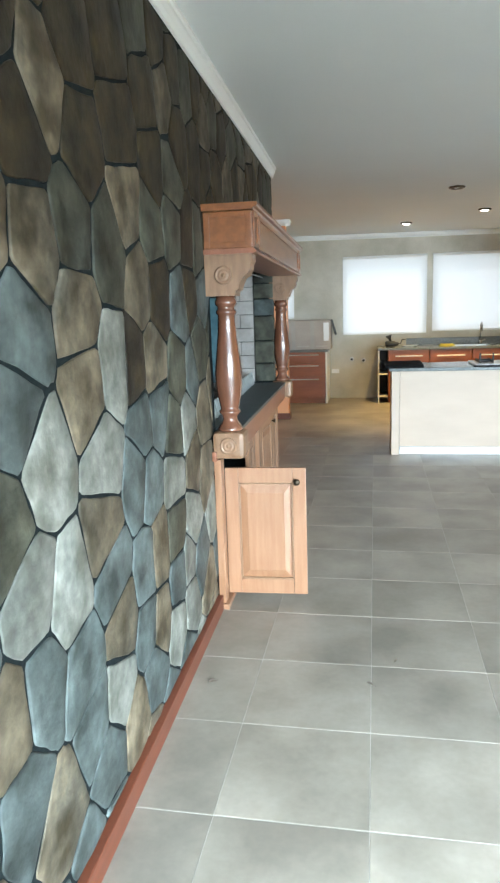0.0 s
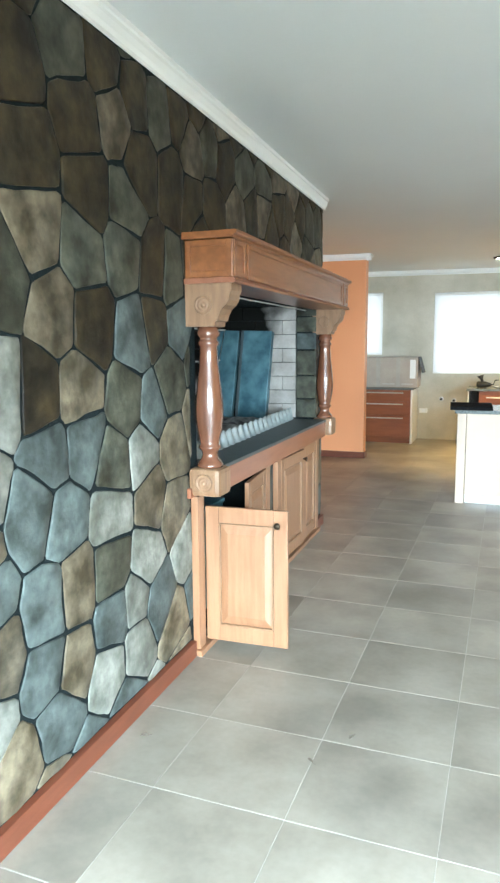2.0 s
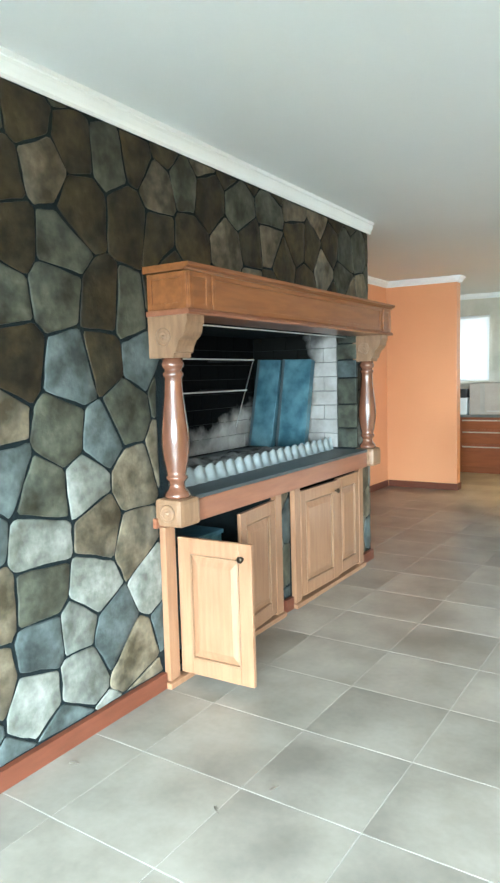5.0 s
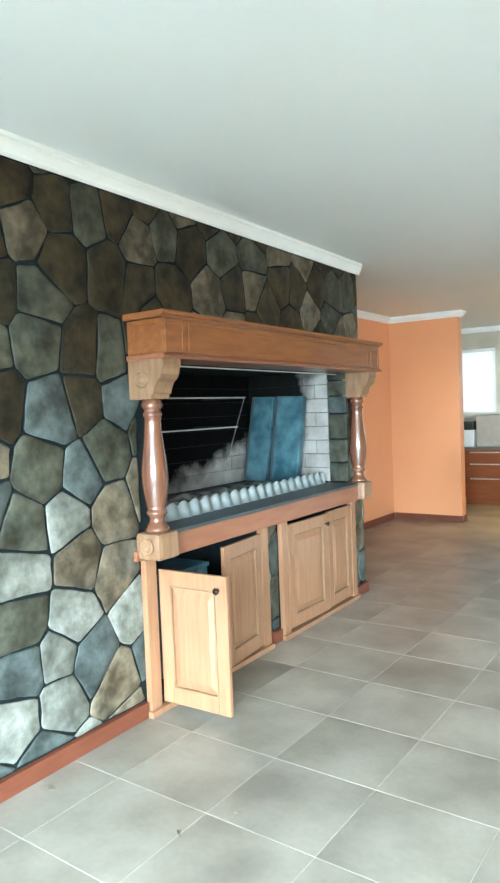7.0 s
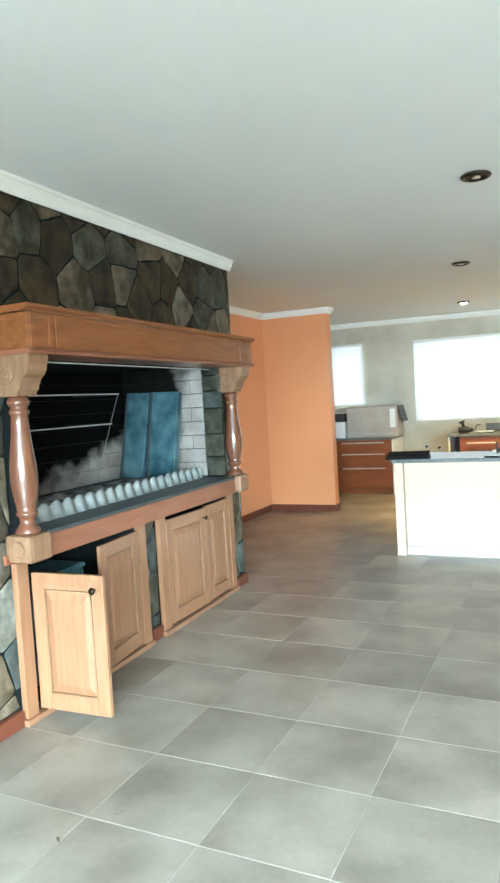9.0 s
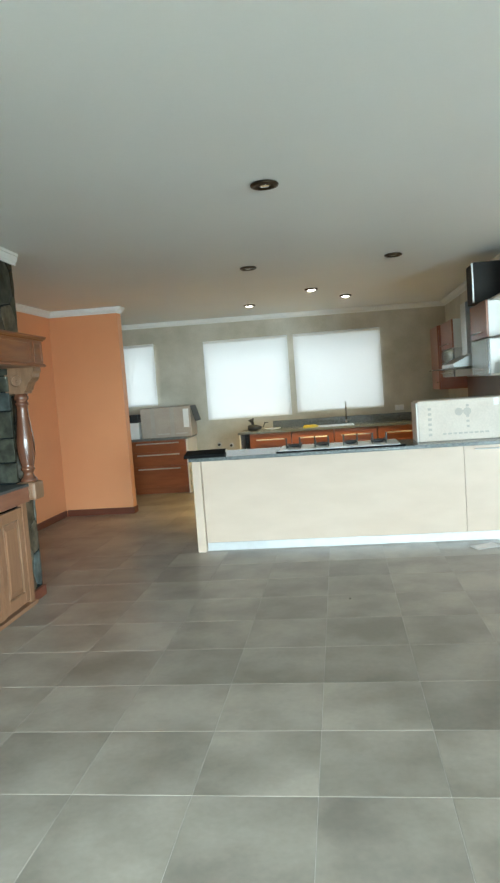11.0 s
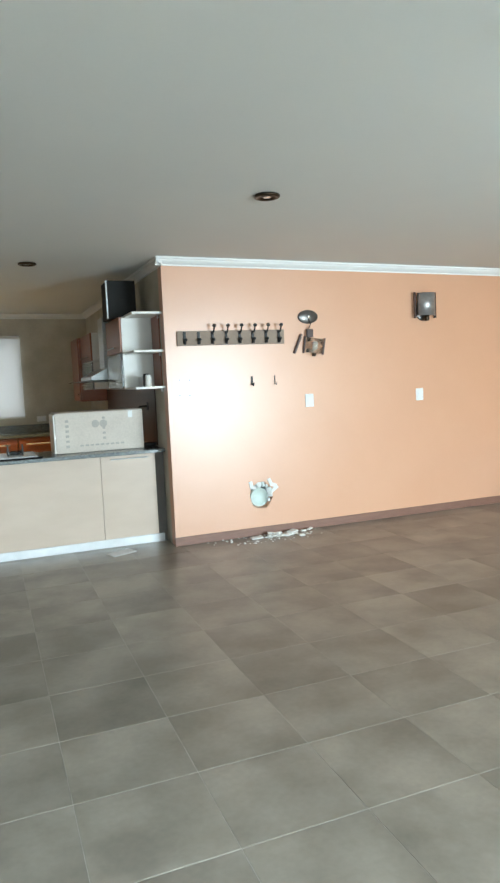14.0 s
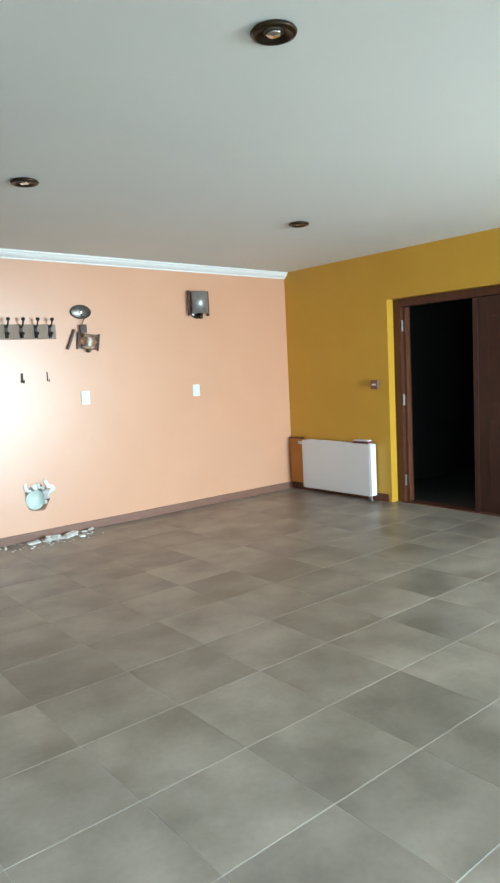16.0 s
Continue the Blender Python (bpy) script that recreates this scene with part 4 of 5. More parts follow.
for k, (y, r, hh, m, nm) in enumerate(((6.68, 0.028, 0.10, WHITEPANEL, "white storage jar on the end shelf"), (6.76, 0.03, 0.11, BLACK, "black storage jar on the end shelf"), (6.86, 0.03, 0.07, PLASTIC, "white cup on the end shelf"), (6.93, 0.028, 0.085, PLASTIC, "white cup on the end shelf"))):
    j = thing("jar", Matrix.Translation((EX - 0.13, y, 1.4105)), nm, "jar", "jars on the shelf")
    part("body", lathe([(r * 0.9, 0), (r, 0.006), (r, hh * 0.85), (r * 0.8, hh * 0.93)], 18), m, j, smooth=True)
    part("lid", lathe([(r * 0.85, hh * 0.93), (r * 0.85, hh), (r * 0.4, hh + 0.004)], 18), m, j, smooth=True)
sp = thing("splashback_panel", (0, 0, 0), "dark brown splashback panel under the wall cabinets", "splashback")
part("panel", box((EX - 0.006, 7.0, 0.86), (EX + 0.003, 9.56, 1.385), 0.001), material("dark_brown_splashback", (0.085, 0.045, 0.026), 0.4, alt=(0.06, 0.03, 0.018), scale=4), sp)
part("edge_trim", box((EX - 0.010, 7.0, 1.3855), (EX + 0.003, 9.56, 1.395), 0.001), STEEL, sp)
duct = thing("vent_duct_box", (0, 0, 0), "dark steel duct casing standing on the wall cabinet", "duct")
part("casing", box((3.20, 7.18, 2.046), (3.46, 7.50, 2.395), 0.004), material("dark_steel", (0.022, 0.021, 0.019), 0.6, 0.0, scale=8, stretch=(1, 1, 8), spec=0.12), duct)
part("edge_trim", box((3.186, 7.175, 2.046), (3.199, 7.20, 2.395), 0.002), STEEL, duct)
hood = thing("cooker_hood", (0, 0, 0), "stainless steel chimney hood with a glass canopy", "cooker hood")
part("chimney", box((3.28, 8.06, 1.60), (3.55, 8.34, 2.15), 0.003), STEEL, hood)
part("canopy", prism([(3.10, 1.50), (3.10, 1.53), (3.28, 1.62), (3.55, 1.62), (3.55, 1.50)], "y", 7.82, 8.58), STEEL, hood)
part("glass_visor", box((2.98, 7.70, 1.478), (3.548, 8.72, 1.486), 0.001), GREENGLASS, hood)
part("filter", box((3.12, 7.86, 1.488), (3.54, 8.54, 1.4985), 0.001), SMOKED, hood)
tv = thing("wall_bracket", (0, 0, 0), "small dark tap bracket on the wall above the worktop", "bracket")
part("arm", tube([(3.55, 7.3, 1.22), (3.46, 7.3, 1.22), (3.46, 7.28, 1.17)], 0.010), BLACK, tv)
part("plate", box((3.536, 7.27, 1.18), (3.5435, 7.33, 1.26), 0.002), BLACK, tv)

# ceiling lights


def downlight(x, y, lit):
    d = thing("downlight", Matrix.Translation((x, y, ceil_at(x))), "lit recessed ceiling spotlight with a bronze rim" if lit else "unlit recessed ceiling spotlight with an aged bronze rim", "ceiling light", "ceiling spotlights")
    part("rim", lathe([(0.038, -0.001), (0.072, -0.001), (0.078, -0.008), (0.074, -0.016), (0.060, -0.020), (0.050, -0.012), (0.040, -0.006)], 32), BRONZE, d, smooth=True)
    part("bulb", lathe([(0.044, -0.004), (0.044, -0.022), (0.030, -0.028), (0.002, -0.030)] if lit else [(0.036, -0.004), (0.034, -0.010), (0.020, -0.013), (0.002, -0.014)], 24), BULB if lit else SMOKED, d, smooth=True)
    if not lit:
        part("lens", lathe([(0.030, -0.014), (0.022, -0.0165), (0.004, -0.017)], 20), CHROME, d, smooth=True)
    return d


for x, y, lit in ((1.632, 4.617, False), (1.22, 7.06, False), (2.503, 7.012, False), (3.691, 4.561, False), (3.745, 2.536, False), (5.809, 4.59, False), (1.723, 8.734, True), (0.874, 9.782, True), (2.119, 9.521, True)):
    downlight(x, y, lit)
    if lit:
        sp = new("downlight_beam", bpy.data.lights.new("downlight_beam", "SPOT"))
        sp.data.energy, sp.data.color, sp.data.spot_size, sp.data.spot_blend, sp.data.shadow_soft_size = 250, (1.0, 0.66, 0.22), radians(100), 0.9, 0.03
        sp.matrix_world = look((x, y, ceil_at(x) - 0.035), (x, y, 0.001))

# ---- north-east wall, east wall ----
WY = 6.54
rack = thing("coat_rack", (0, 0, 0), "coat rack board with eight black iron double hooks", "coat rack")
part("board", box((3.655, WY - 0.018, 1.745), (4.665, WY - 0.001, 1.872), 0.003), CLEARPLATE, rack)
for k in range(8):
    x = 3.72 + 0.127 * k
    bits = [box((x - 0.012, WY - 0.026, 1.755), (x + 0.012, WY - 0.0185, 1.865), 0.003), tube([(x, WY - 0.022, 1.78), (x, WY - 0.05, 1.762), (x, WY - 0.06, 1.79)], 0.007)]
    if k > 1:
        bits.append(tube([(x, WY - 0.022, 1.845), (x, WY - 0.06, 1.855), (x, WY - 0.085, 1.90)], 0.007))
    hk = part("hook", joined(*bits), BLACK, rack, "" if k > 1 else "hook with its upper arm broken off")
    if k > 1:
        part("knob", moved(lathe([(0.004, 0), (0.016, 0.008), (0.018, 0.018), (0.010, 0.030)], 14), Matrix.Translation((x, WY - 0.085, 1.895))), BLACK, hk, smooth=True)
    part("knob", moved(lathe([(0.004, 0), (0.014, 0.006), (0.015, 0.014), (0.008, 0.024)], 14), Matrix.Translation((x, WY - 0.06, 1.782))), BLACK, hk, smooth=True)
for x, z, nm in ((4.335, 1.41, "single black iron hook on the apricot wall"), (4.56, 1.41, "small bent nail hook on the apricot wall")):
    s = 1.0 if x < 4.5 else 0.5
    hk = thing("wall_hook", (0, 0, 0), nm, "hook", "wall hooks")
    part("plate", box((x - 0.010 * s, WY - 0.006, z - 0.03), (x + 0.010 * s, WY - 0.001, z + 0.05), 0.002), BLACK, hk)
    part("prong", tube([(x, WY - 0.006, z - 0.02), (x, WY - 0.04, z - 0.035), (x, WY - 0.05, z - 0.01)], 0.006 * s), BLACK, hk)


for x, z in ((3.662, 1.452), (3.752, 1.449), (3.658, 1.318), (3.747, 1.315)):
    pg = thing("wall_plug", Matrix.Translation((x, WY, z)), "small grey screw plug stuck in the apricot wall", "wall plug", "wall plugs")
    part("plug", lathe([(0.007, -0.0005), (0.006, -0.003), (0.003, -0.002)], 12, "y"), ZINC, pg, smooth=True)


def switch(x, z):
    sw = thing("light_switch", Matrix.Translation((x, WY, z)), "white rocker light switch on the apricot wall", "light switch", "light switches")
    part("plate", box((-0.042, -0.010, -0.06), (0.042, -0.001, 0.06), 0.003), PLASTIC, sw)
    part("rocker", box((-0.018, -0.014, -0.035), (0.018, -0.0105, 0.035), 0.002), ENAMEL, sw)


switch(4.905, 1.212)
switch(6.135, 1.208)
h2 = thing("light_switch", Matrix.Translation((-1.53, 7.95, 1.26)), "small white switch on the orange passage wall", "light switch", "light switches")
part("plate", box((0.001, -0.035, -0.05), (0.010, 0.035, 0.05), 0.003), PLASTIC, h2)
part("rocker", box((0.0105, -0.015, -0.03), (0.014, 0.015, 0.03), 0.002), ENAMEL, h2)

# wall lamps: one whole, one hanging broken from its plate


def back_plate(parent, flat=0.5, r=0.102, dz=0.0):
    bm = lathe([(r, -0.001), (r, -0.010), (r * 0.9, -0.016), (0.010, -0.017)], 32, "y")
    part("back_plate", moved(bm, Matrix.Translation((0, 0, dz)) @ Matrix.Diagonal((1, 1, flat, 1))), SMOKED, parent, smooth=True)


def shade(parent, at, mat, words):
    """A half-round mesh shade between two dark uprights, with a lit-less bulb behind."""
    bm = bmesh.new()
    rows = []
    for i in range(13):
        a = math.pi * (0.08 + 0.84 * i / 12)
        rows.append([bm.verts.new((r * math.cos(a), -0.03 - r * math.sin(a), z)) for r, z in ((0.105, -0.1), (0.105, 0.12), (0.102, 0.12), (0.102, -0.1))])
    for a, b in zip(rows, rows[1:]):
        for i in range(4):
            j = (i + 1) % 4
            bm.faces.new((a[i], b[i], b[j], a[j]))
    bm.faces.new(rows[0])
    bm.faces.new(list(reversed(rows[-1])))
    s = part("shade", moved(bm, at), mat, parent, words, smooth=True)
    for x in (-0.118, 0.118):
        part("upright", moved(box((x - 0.008, -0.055, -0.12), (x + 0.008, -0.025, 0.13), 0.003), at), MAHOGANY, parent)
    part("holder", moved(lathe([(0.02, -0.15), (0.024, -0.14), (0.024, -0.09), (0.015, -0.085)], 18), at @ Matrix.Translation((0, -0.07, 0))), BRONZE, parent, smooth=True)
    part("bulb", moved(lathe([(0.012, -0.085), (0.014, -0.06), (0.026, -0.02), (0.030, 0.01), (0.022, 0.035), (0.004, 0.045)], 18), at @ Matrix.Translation((0, -0.07, 0))), PLASTIC, parent, smooth=True)


la = thing("wall_lamp", Matrix.Translation((6.195, WY, 2.08)), "dark wall lamp with a grey half-round mesh shade", "wall lamp", "wall lamps")
back_plate(la, 1.0, 0.085, -0.06)
shade(la, Matrix.Translation((0, 0, 0)), MESHSHADE, "grey woven metal half-round shade")
lb = thing("wall_lamp", Matrix.Translation((4.918, WY, 1.985)), "broken wall lamp hanging by its wires under its plate", "wall lamp", "wall lamps")
back_plate(lb, 0.62)
part("screw", moved(lathe([(0.014, 0), (0.012, -0.012), (0.003, -0.013)], 12, "y"), Matrix.Translation((0, -0.017, 0))), CHROME, lb)
part("wire", tube([(0.0, -0.018, -0.02), (0.012, -0.035, -0.07), (-0.01, -0.03, -0.12), (0.0, -0.03, -0.16)], 0.004), BLACK, lb)
part("arm", box((-0.03, -0.05, -0.19), (0.03, -0.02, -0.115), 0.004), MAHOGANY, lb)
shade(lb, Matrix.Translation((0.05, 0.02, -0.265)) @ pose(0, 0, 0, 8, 6, 0) @ Matrix.Diagonal((0.85, 0.85, 0.62, 1)), glass("clear_shade_glass", (0.95, 0.93, 0.90), 0.06), "clear half-round glass shade")
part("loose_strut", box((-0.165, -0.03, -0.34), (-0.145, -0.004, -0.15), 0.003), MAHOGANY, lb).matrix_basis = Matrix.Translation((-0.115, 0, -0.24)) @ pose(0, 0, 0, 0, 24, 0) @ Matrix.Translation((0.155, 0, 0.24))

# the hole knocked through the wall
random.seed(5)
hole = thing("broken_plaster_hole", (0, 0, 0), "ragged hole in the plaster showing a pale pipe end", "wall hole")
cx, cz = 4.38, 0.37
bm = bmesh.new()
n = 24
inn, out, front = [], [], []
for i in range(n):
    a = 2 * math.pi * i / n
    r = 0.105 + 0.02 * noise.noise(Vector((math.cos(a) * 2, math.sin(a) * 2, 3)))
    p = (r * math.cos(a), r * math.sin(a) * 1.08)
    k = 0.121 / max(abs(math.cos(a)), abs(math.sin(a)))
    inn.append(bm.verts.new((cx + p[0], WY + 0.05, cz + p[1])))
    front.append(bm.verts.new((cx + p[0] * 1.08, WY + 0.0, cz + p[1] * 1.08)))
    out.append(bm.verts.new((cx + k * math.cos(a), WY + 0.0, cz + k * math.sin(a))))
for i in range(n):
    j = (i + 1) % n
    bm.faces.new((out[i], out[j], front[j], front[i]))
    bm.faces.new((front[i], front[j], inn[j], inn[i]))
part("patch_edge", bm, PEACH, hole)
part("pipe_end", moved(lathe([(0.088, 0), (0.088, -0.05), (0.080, -0.055), (0.076, -0.03), (0.004, -0.028)], 30, "y"), Matrix.Translation((cx - 0.005, WY + 0.09, cz - 0.025))), PIPE, hole, smooth=True)
for i in range(10):
    a = random.uniform(-0.6, 2.6)
    s = random.uniform(0.012, 0.032)
    part("plaster_chunk", moved(box((-s, -s * 0.5, -s * 0.8), (s, s * 0.5, s * 0.8), s * 0.3), Matrix.Translation((cx + 0.095 * math.cos(a), WY + 0.02, cz + 0.10 * math.sin(a))) @ pose(0, 0, 0, random.uniform(0, 90), random.uniform(0, 90), 20)), PLASTERBIT, hole)

for dx, dz, turn in ((0.118, 0.085, 20), (0.135, 0.05, -35), (0.09, 0.115, 60), (-0.10, 0.10, 80)):
    part("plaster_shard", moved(box((-0.035, -0.006, -0.017), (0.035, 0.004, 0.017), 0.004), Matrix.Translation((cx + dx, WY - 0.004, cz + dz)) @ pose(0, 0, 0, 0, turn, 6)), PLASTERBIT, hole)

rub = thing("plaster_rubble", (0, 0, 0), "white plaster rubble and dust scattered below the hole", "rubble")
bm = bmesh.new()
for i in range(150):
    big_one = i < 22
    s = random.uniform(0.012, 0.03) if big_one else random.uniform(0.002, 0.008)
    x = random.gauss(4.50, 0.10) if big_one else random.gauss(4.42, 0.24)
    y = min(6.50, random.gauss(6.42, 0.05) if big_one else random.gauss(6.38, 0.09))
    add = box((-s, -s * 0.8, 0), (s, s * 0.8, s * 0.5), s * 0.15) if big_one else box((-s, -s, 0), (s, s, s), 0)
    moved(add, Matrix.Translation((x, y, 0.0005)) @ pose(0, 0, 0, 0, 0, random.uniform(0, 180)))
    me = bpy.data.meshes.new("tmp")
    add.to_mesh(me)
    add.free()
    bm.from_mesh(me)
    bpy.data.meshes.remove(me)
tagged(part("chips", bm, PLASTERBIT, rub), kind="stuff")
for i in range(11):
    s = random.uniform(0.025, 0.06)
    part("plaster_slab", moved(box((-s, -s * 0.5, 0), (s, s * 0.5, 0.012), 0.003), Matrix.Translation((random.gauss(4.50, 0.11), 6.44 + random.uniform(-0.09, 0.02), 0.003 + 0.012 * (i % 3)))
                               @ pose(0, 0, 0, random.uniform(-12, 12), random.uniform(-6, 6), random.uniform(0, 180))), PLASTERBIT, rub)
pp = thing("paper_sheet", Matrix.Translation((3.07, 6.56, 0.001)) @ pose(0, 0, 0, 0, 0, 20), "white sheet of paper lying on the tiles", "paper")
part("sheet", box((-0.11, -0.07, 0), (0.11, 0.07, 0.004), 0.001), PAPER, pp)
part("fold", moved(box((-0.05, -0.07, 0), (0.05, 0.07, 0.002), 0), Matrix.Translation((0.06, 0.0, 0.0045)) @ pose(0, 0, 0, 0, -3, 5)), PAPER, pp)

# radiator
rad = thing("radiator", (0, 0, 0), "white enamelled panel radiator on the mustard wall", "radiator")
part("panel", box((7.325, 5.28, 0.05), (7.345, 6.24, 0.585), 0.006), ENAMEL, rad)
part("rear_panel", box((7.395, 5.28, 0.05), (7.41, 6.24, 0.585), 0.004), ENAMEL, rad)
part("top_grille", joined(*[box((7.3465, 5.30 + 0.031 * k, 0.572), (7.394, 5.314 + 0.031 * k, 0.588), 0) for k in range(30)]), ENAMEL, rad)
for y in (5.262, 6.2405):
    part("side_cover", box((7.328, y, 0.055), (7.408, y + 0.017, 0.58), 0.003), ENAMEL, rad)
part("valve", moved(lathe([(0.014, 0), (0.014, 0.04), (0.02, 0.045), (0.02, 0.085), (0.012, 0.09)], 16, "y"), Matrix.Translation((7.37, 6.258, 0.545))), PLASTIC, rad, smooth=True)
for y in (5.5, 6.0):
    part("wall_bracket", box((7.4105, y, 0.12), (7.429, y + 0.03, 0.5), 0.001), STEEL, rad)
for z in (0.0, 0.03):
    part("pipe", tube([(7.37, 5.30 + z, -0.002), (7.37, 5.30 + z, 0.06)], 0.009), STEEL, rad)
rn = thing("book", Matrix.Translation((7.365, 5.30, 0.5885)), "maroon and white book lying on the radiator", "book")
part("cover", box((-0.035, 0, 0), (0.035, 0.20, 0.022), 0.002), BOOK, rn)
part("pages", box((-0.037, 0.004, 0.0225), (0.034, 0.19, 0.034), 0.001), PAPER, rn)
wp = thing("wood_panel", (0, 0, 0), "orange-brown wooden board standing in the corner by the radiator", "board")
part("panel", box((7.385, 6.30, 0.082), (7.409, 6.515, 0.585), 0.004), material("orange_board", (0.50, 0.20, 0.03), 0.45, alt=(0.42, 0.16, 0.025), scale=5), wp)
part("lip", box((7.37, 6.30, 0.586), (7.41, 6.515, 0.60), 0.003), JAMB, wp)
ts = thing("thermostat", (0, 0, 0), "small grey and white switch box on the mustard wall", "thermostat")
part("box", box((7.395, 5.205, 1.135), (7.429, 5.295, 1.225), 0.005), GREYBASE, ts)
part("slider", box((7.388, 5.225, 1.172), (7.3945, 5.275, 1.188), 0.001), PLASTIC, ts)

# doorway: frame, one leaf gone, one leaf shut
fr = thing("door_1", (0, 0, 0), "dark mahogany double door with one leaf open", "door")
fr["kind"] = "structure"
X0 = 7.52
part("jamb", box((X0, 5.005, 0), (X0 + 0.11, 5.088, 1.998), 0.003), JAMB, fr)
# paler wood than the jamb: the light on this edge is put into colour
part("lit_jamb_stop", box((X0 + 0.045, 4.975, 0), (X0 + 0.11, 5.0045, 1.92), 0.002), OAKV, fr)
part("jamb", box((X0, 3.402, 0), (X0 + 0.11, 3.485, 1.998), 0.003), JAMB, fr)
part("head", box((X0, 3.486, 1.925), (X0 + 0.11, 5.004, 1.998), 0.003), JAMB, fr)
for z in (0.22, 1.02, 1.74):
    part("hinge", joined(box((X0 + 0.012, 4.996, z - 0.05), (X0 + 0.04, 5.0042, z + 0.05), 0.001), tube([(X0 + 0.01, 4.992, z - 0.055), (X0 + 0.01, 4.992, z + 0.055)], 0.008)), STEEL, fr)
lf = part("leaf", box((X0 + 0.02, 3.49, 0.006), (X0 + 0.065, 4.20, 1.92), 0.003), MAHOGANY, fr, "shut dark mahogany leaf")
for z0, z1 in ((0.15, 0.85), (1.0, 1.75)):
    part("leaf_panel", box((X0 + 0.008, 3.62, z0), (X0 + 0.0195, 4.07, z1), 0.006), MAHOGANY, lf)
part("astragal", box((X0 + 0.004, 4.17, 0.006), (X0 + 0.0195, 4.215, 1.92), 0.004), MAHOGANY, lf)
lo = part("leaf", box((X0 + 0.12, 5.0, 0.006), (X0 + 0.155, 5.69, 1.92), 0.003), MAHOGANY, fr, "dark mahogany leaf folded back into the hall")
part("threshold", box((X0 - 0.02, 3.486, -0.001), (X0 + 0.11, 5.004, 0.008), 0.002), JAMB, fr)

# dry leaves and specks blown in on the tiles
for x, y, a in ((-0.17, 2.5, 30), (0.445, 2.56, -40), (0.55, 2.75, 70), (2.05, 2.55, 15), (1.95, 5.3, 80)):
    lf2 = thing("dry_leaf", Matrix.Translation((x, y, 0.0005)) @ pose(0, 0, 0, 0, 0, a), "small curled dry leaf lying on the floor tiles", "leaf", "leaves on the floor")
    bm = bmesh.new()
    pts = [bm.verts.new((0.016 * math.cos(t), 0.006 * math.sin(t), 0.002 + 0.006 * abs(math.sin(t)))) for t in [2 * math.pi * k / 10 for k in range(10)]]
    hub = bm.verts.new((0, 0, 0.0))
    for i in range(10):
        bm.faces.new((pts[i], pts[(i + 1) % 10], hub))
    part("blade", bm, DRYLEAF, lf2)
    part("stem", tube([(0.014, 0, 0.002), (0.026, 0.003, 0.002)], 0.001, 5), DRYLEAF, lf2)

# ---- field stones of the wall, and bricks of the firebox ----
def clip(poly, nx, nz, d):
    """The part of a polygon where nx * y + nz * z <= d."""
    out = []
    for (a, b), (c, e) in zip(poly, poly[1:] + poly[:1]):
        s, t = nx * a + nz * b - d, nx * c + nz * e - d
        if s <= 0:
            out.append((a, b))
        if s * t < 0:
            k = s / (s - t)
            out.append((a + k * (c - a), b + k * (e - b)))
    return out


random.seed(11)
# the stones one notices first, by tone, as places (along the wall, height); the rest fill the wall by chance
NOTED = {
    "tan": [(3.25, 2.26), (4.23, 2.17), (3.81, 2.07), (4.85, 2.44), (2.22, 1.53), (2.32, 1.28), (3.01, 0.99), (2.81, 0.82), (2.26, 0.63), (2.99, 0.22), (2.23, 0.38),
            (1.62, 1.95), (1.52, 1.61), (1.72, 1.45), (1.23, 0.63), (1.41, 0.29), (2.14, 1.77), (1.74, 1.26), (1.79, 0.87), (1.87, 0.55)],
    "shaded_umber": [(2.39, 2.15), (2.54, 2.37), (2.75, 2.32), (3.11, 2.37), (2.78, 2.10), (3.06, 2.09), (2.44, 1.93), (3.63, 2.31), (3.25, 2.05), (3.47, 2.05), (4.56, 2.24),
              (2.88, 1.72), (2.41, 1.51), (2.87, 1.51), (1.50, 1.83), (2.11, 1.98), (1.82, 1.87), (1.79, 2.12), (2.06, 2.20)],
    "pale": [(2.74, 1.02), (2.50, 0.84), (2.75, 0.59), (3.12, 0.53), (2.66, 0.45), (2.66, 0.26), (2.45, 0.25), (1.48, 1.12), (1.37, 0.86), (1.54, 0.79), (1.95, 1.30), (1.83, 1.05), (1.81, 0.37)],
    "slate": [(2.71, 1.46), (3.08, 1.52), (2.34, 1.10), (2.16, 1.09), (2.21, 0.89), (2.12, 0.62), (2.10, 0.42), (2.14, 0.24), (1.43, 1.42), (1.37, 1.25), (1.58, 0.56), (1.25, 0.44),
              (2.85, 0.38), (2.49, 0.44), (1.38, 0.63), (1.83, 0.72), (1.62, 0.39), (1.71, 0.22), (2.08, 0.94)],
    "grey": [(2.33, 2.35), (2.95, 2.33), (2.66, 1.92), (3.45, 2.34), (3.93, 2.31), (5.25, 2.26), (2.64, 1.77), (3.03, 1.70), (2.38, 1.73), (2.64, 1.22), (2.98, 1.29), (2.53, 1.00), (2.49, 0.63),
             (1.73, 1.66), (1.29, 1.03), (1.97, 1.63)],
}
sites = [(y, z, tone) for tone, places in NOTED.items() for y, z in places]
# tones by height: shade towards the ceiling is put into the stone colours
LOW_LIT = ["slate", "pale", "tan", "grey", "slate", "tan"]
HIGH_SHADED = ["shaded_umber", "grey", "shaded_umber", "shaded_umber", "tan", "shaded_umber"]
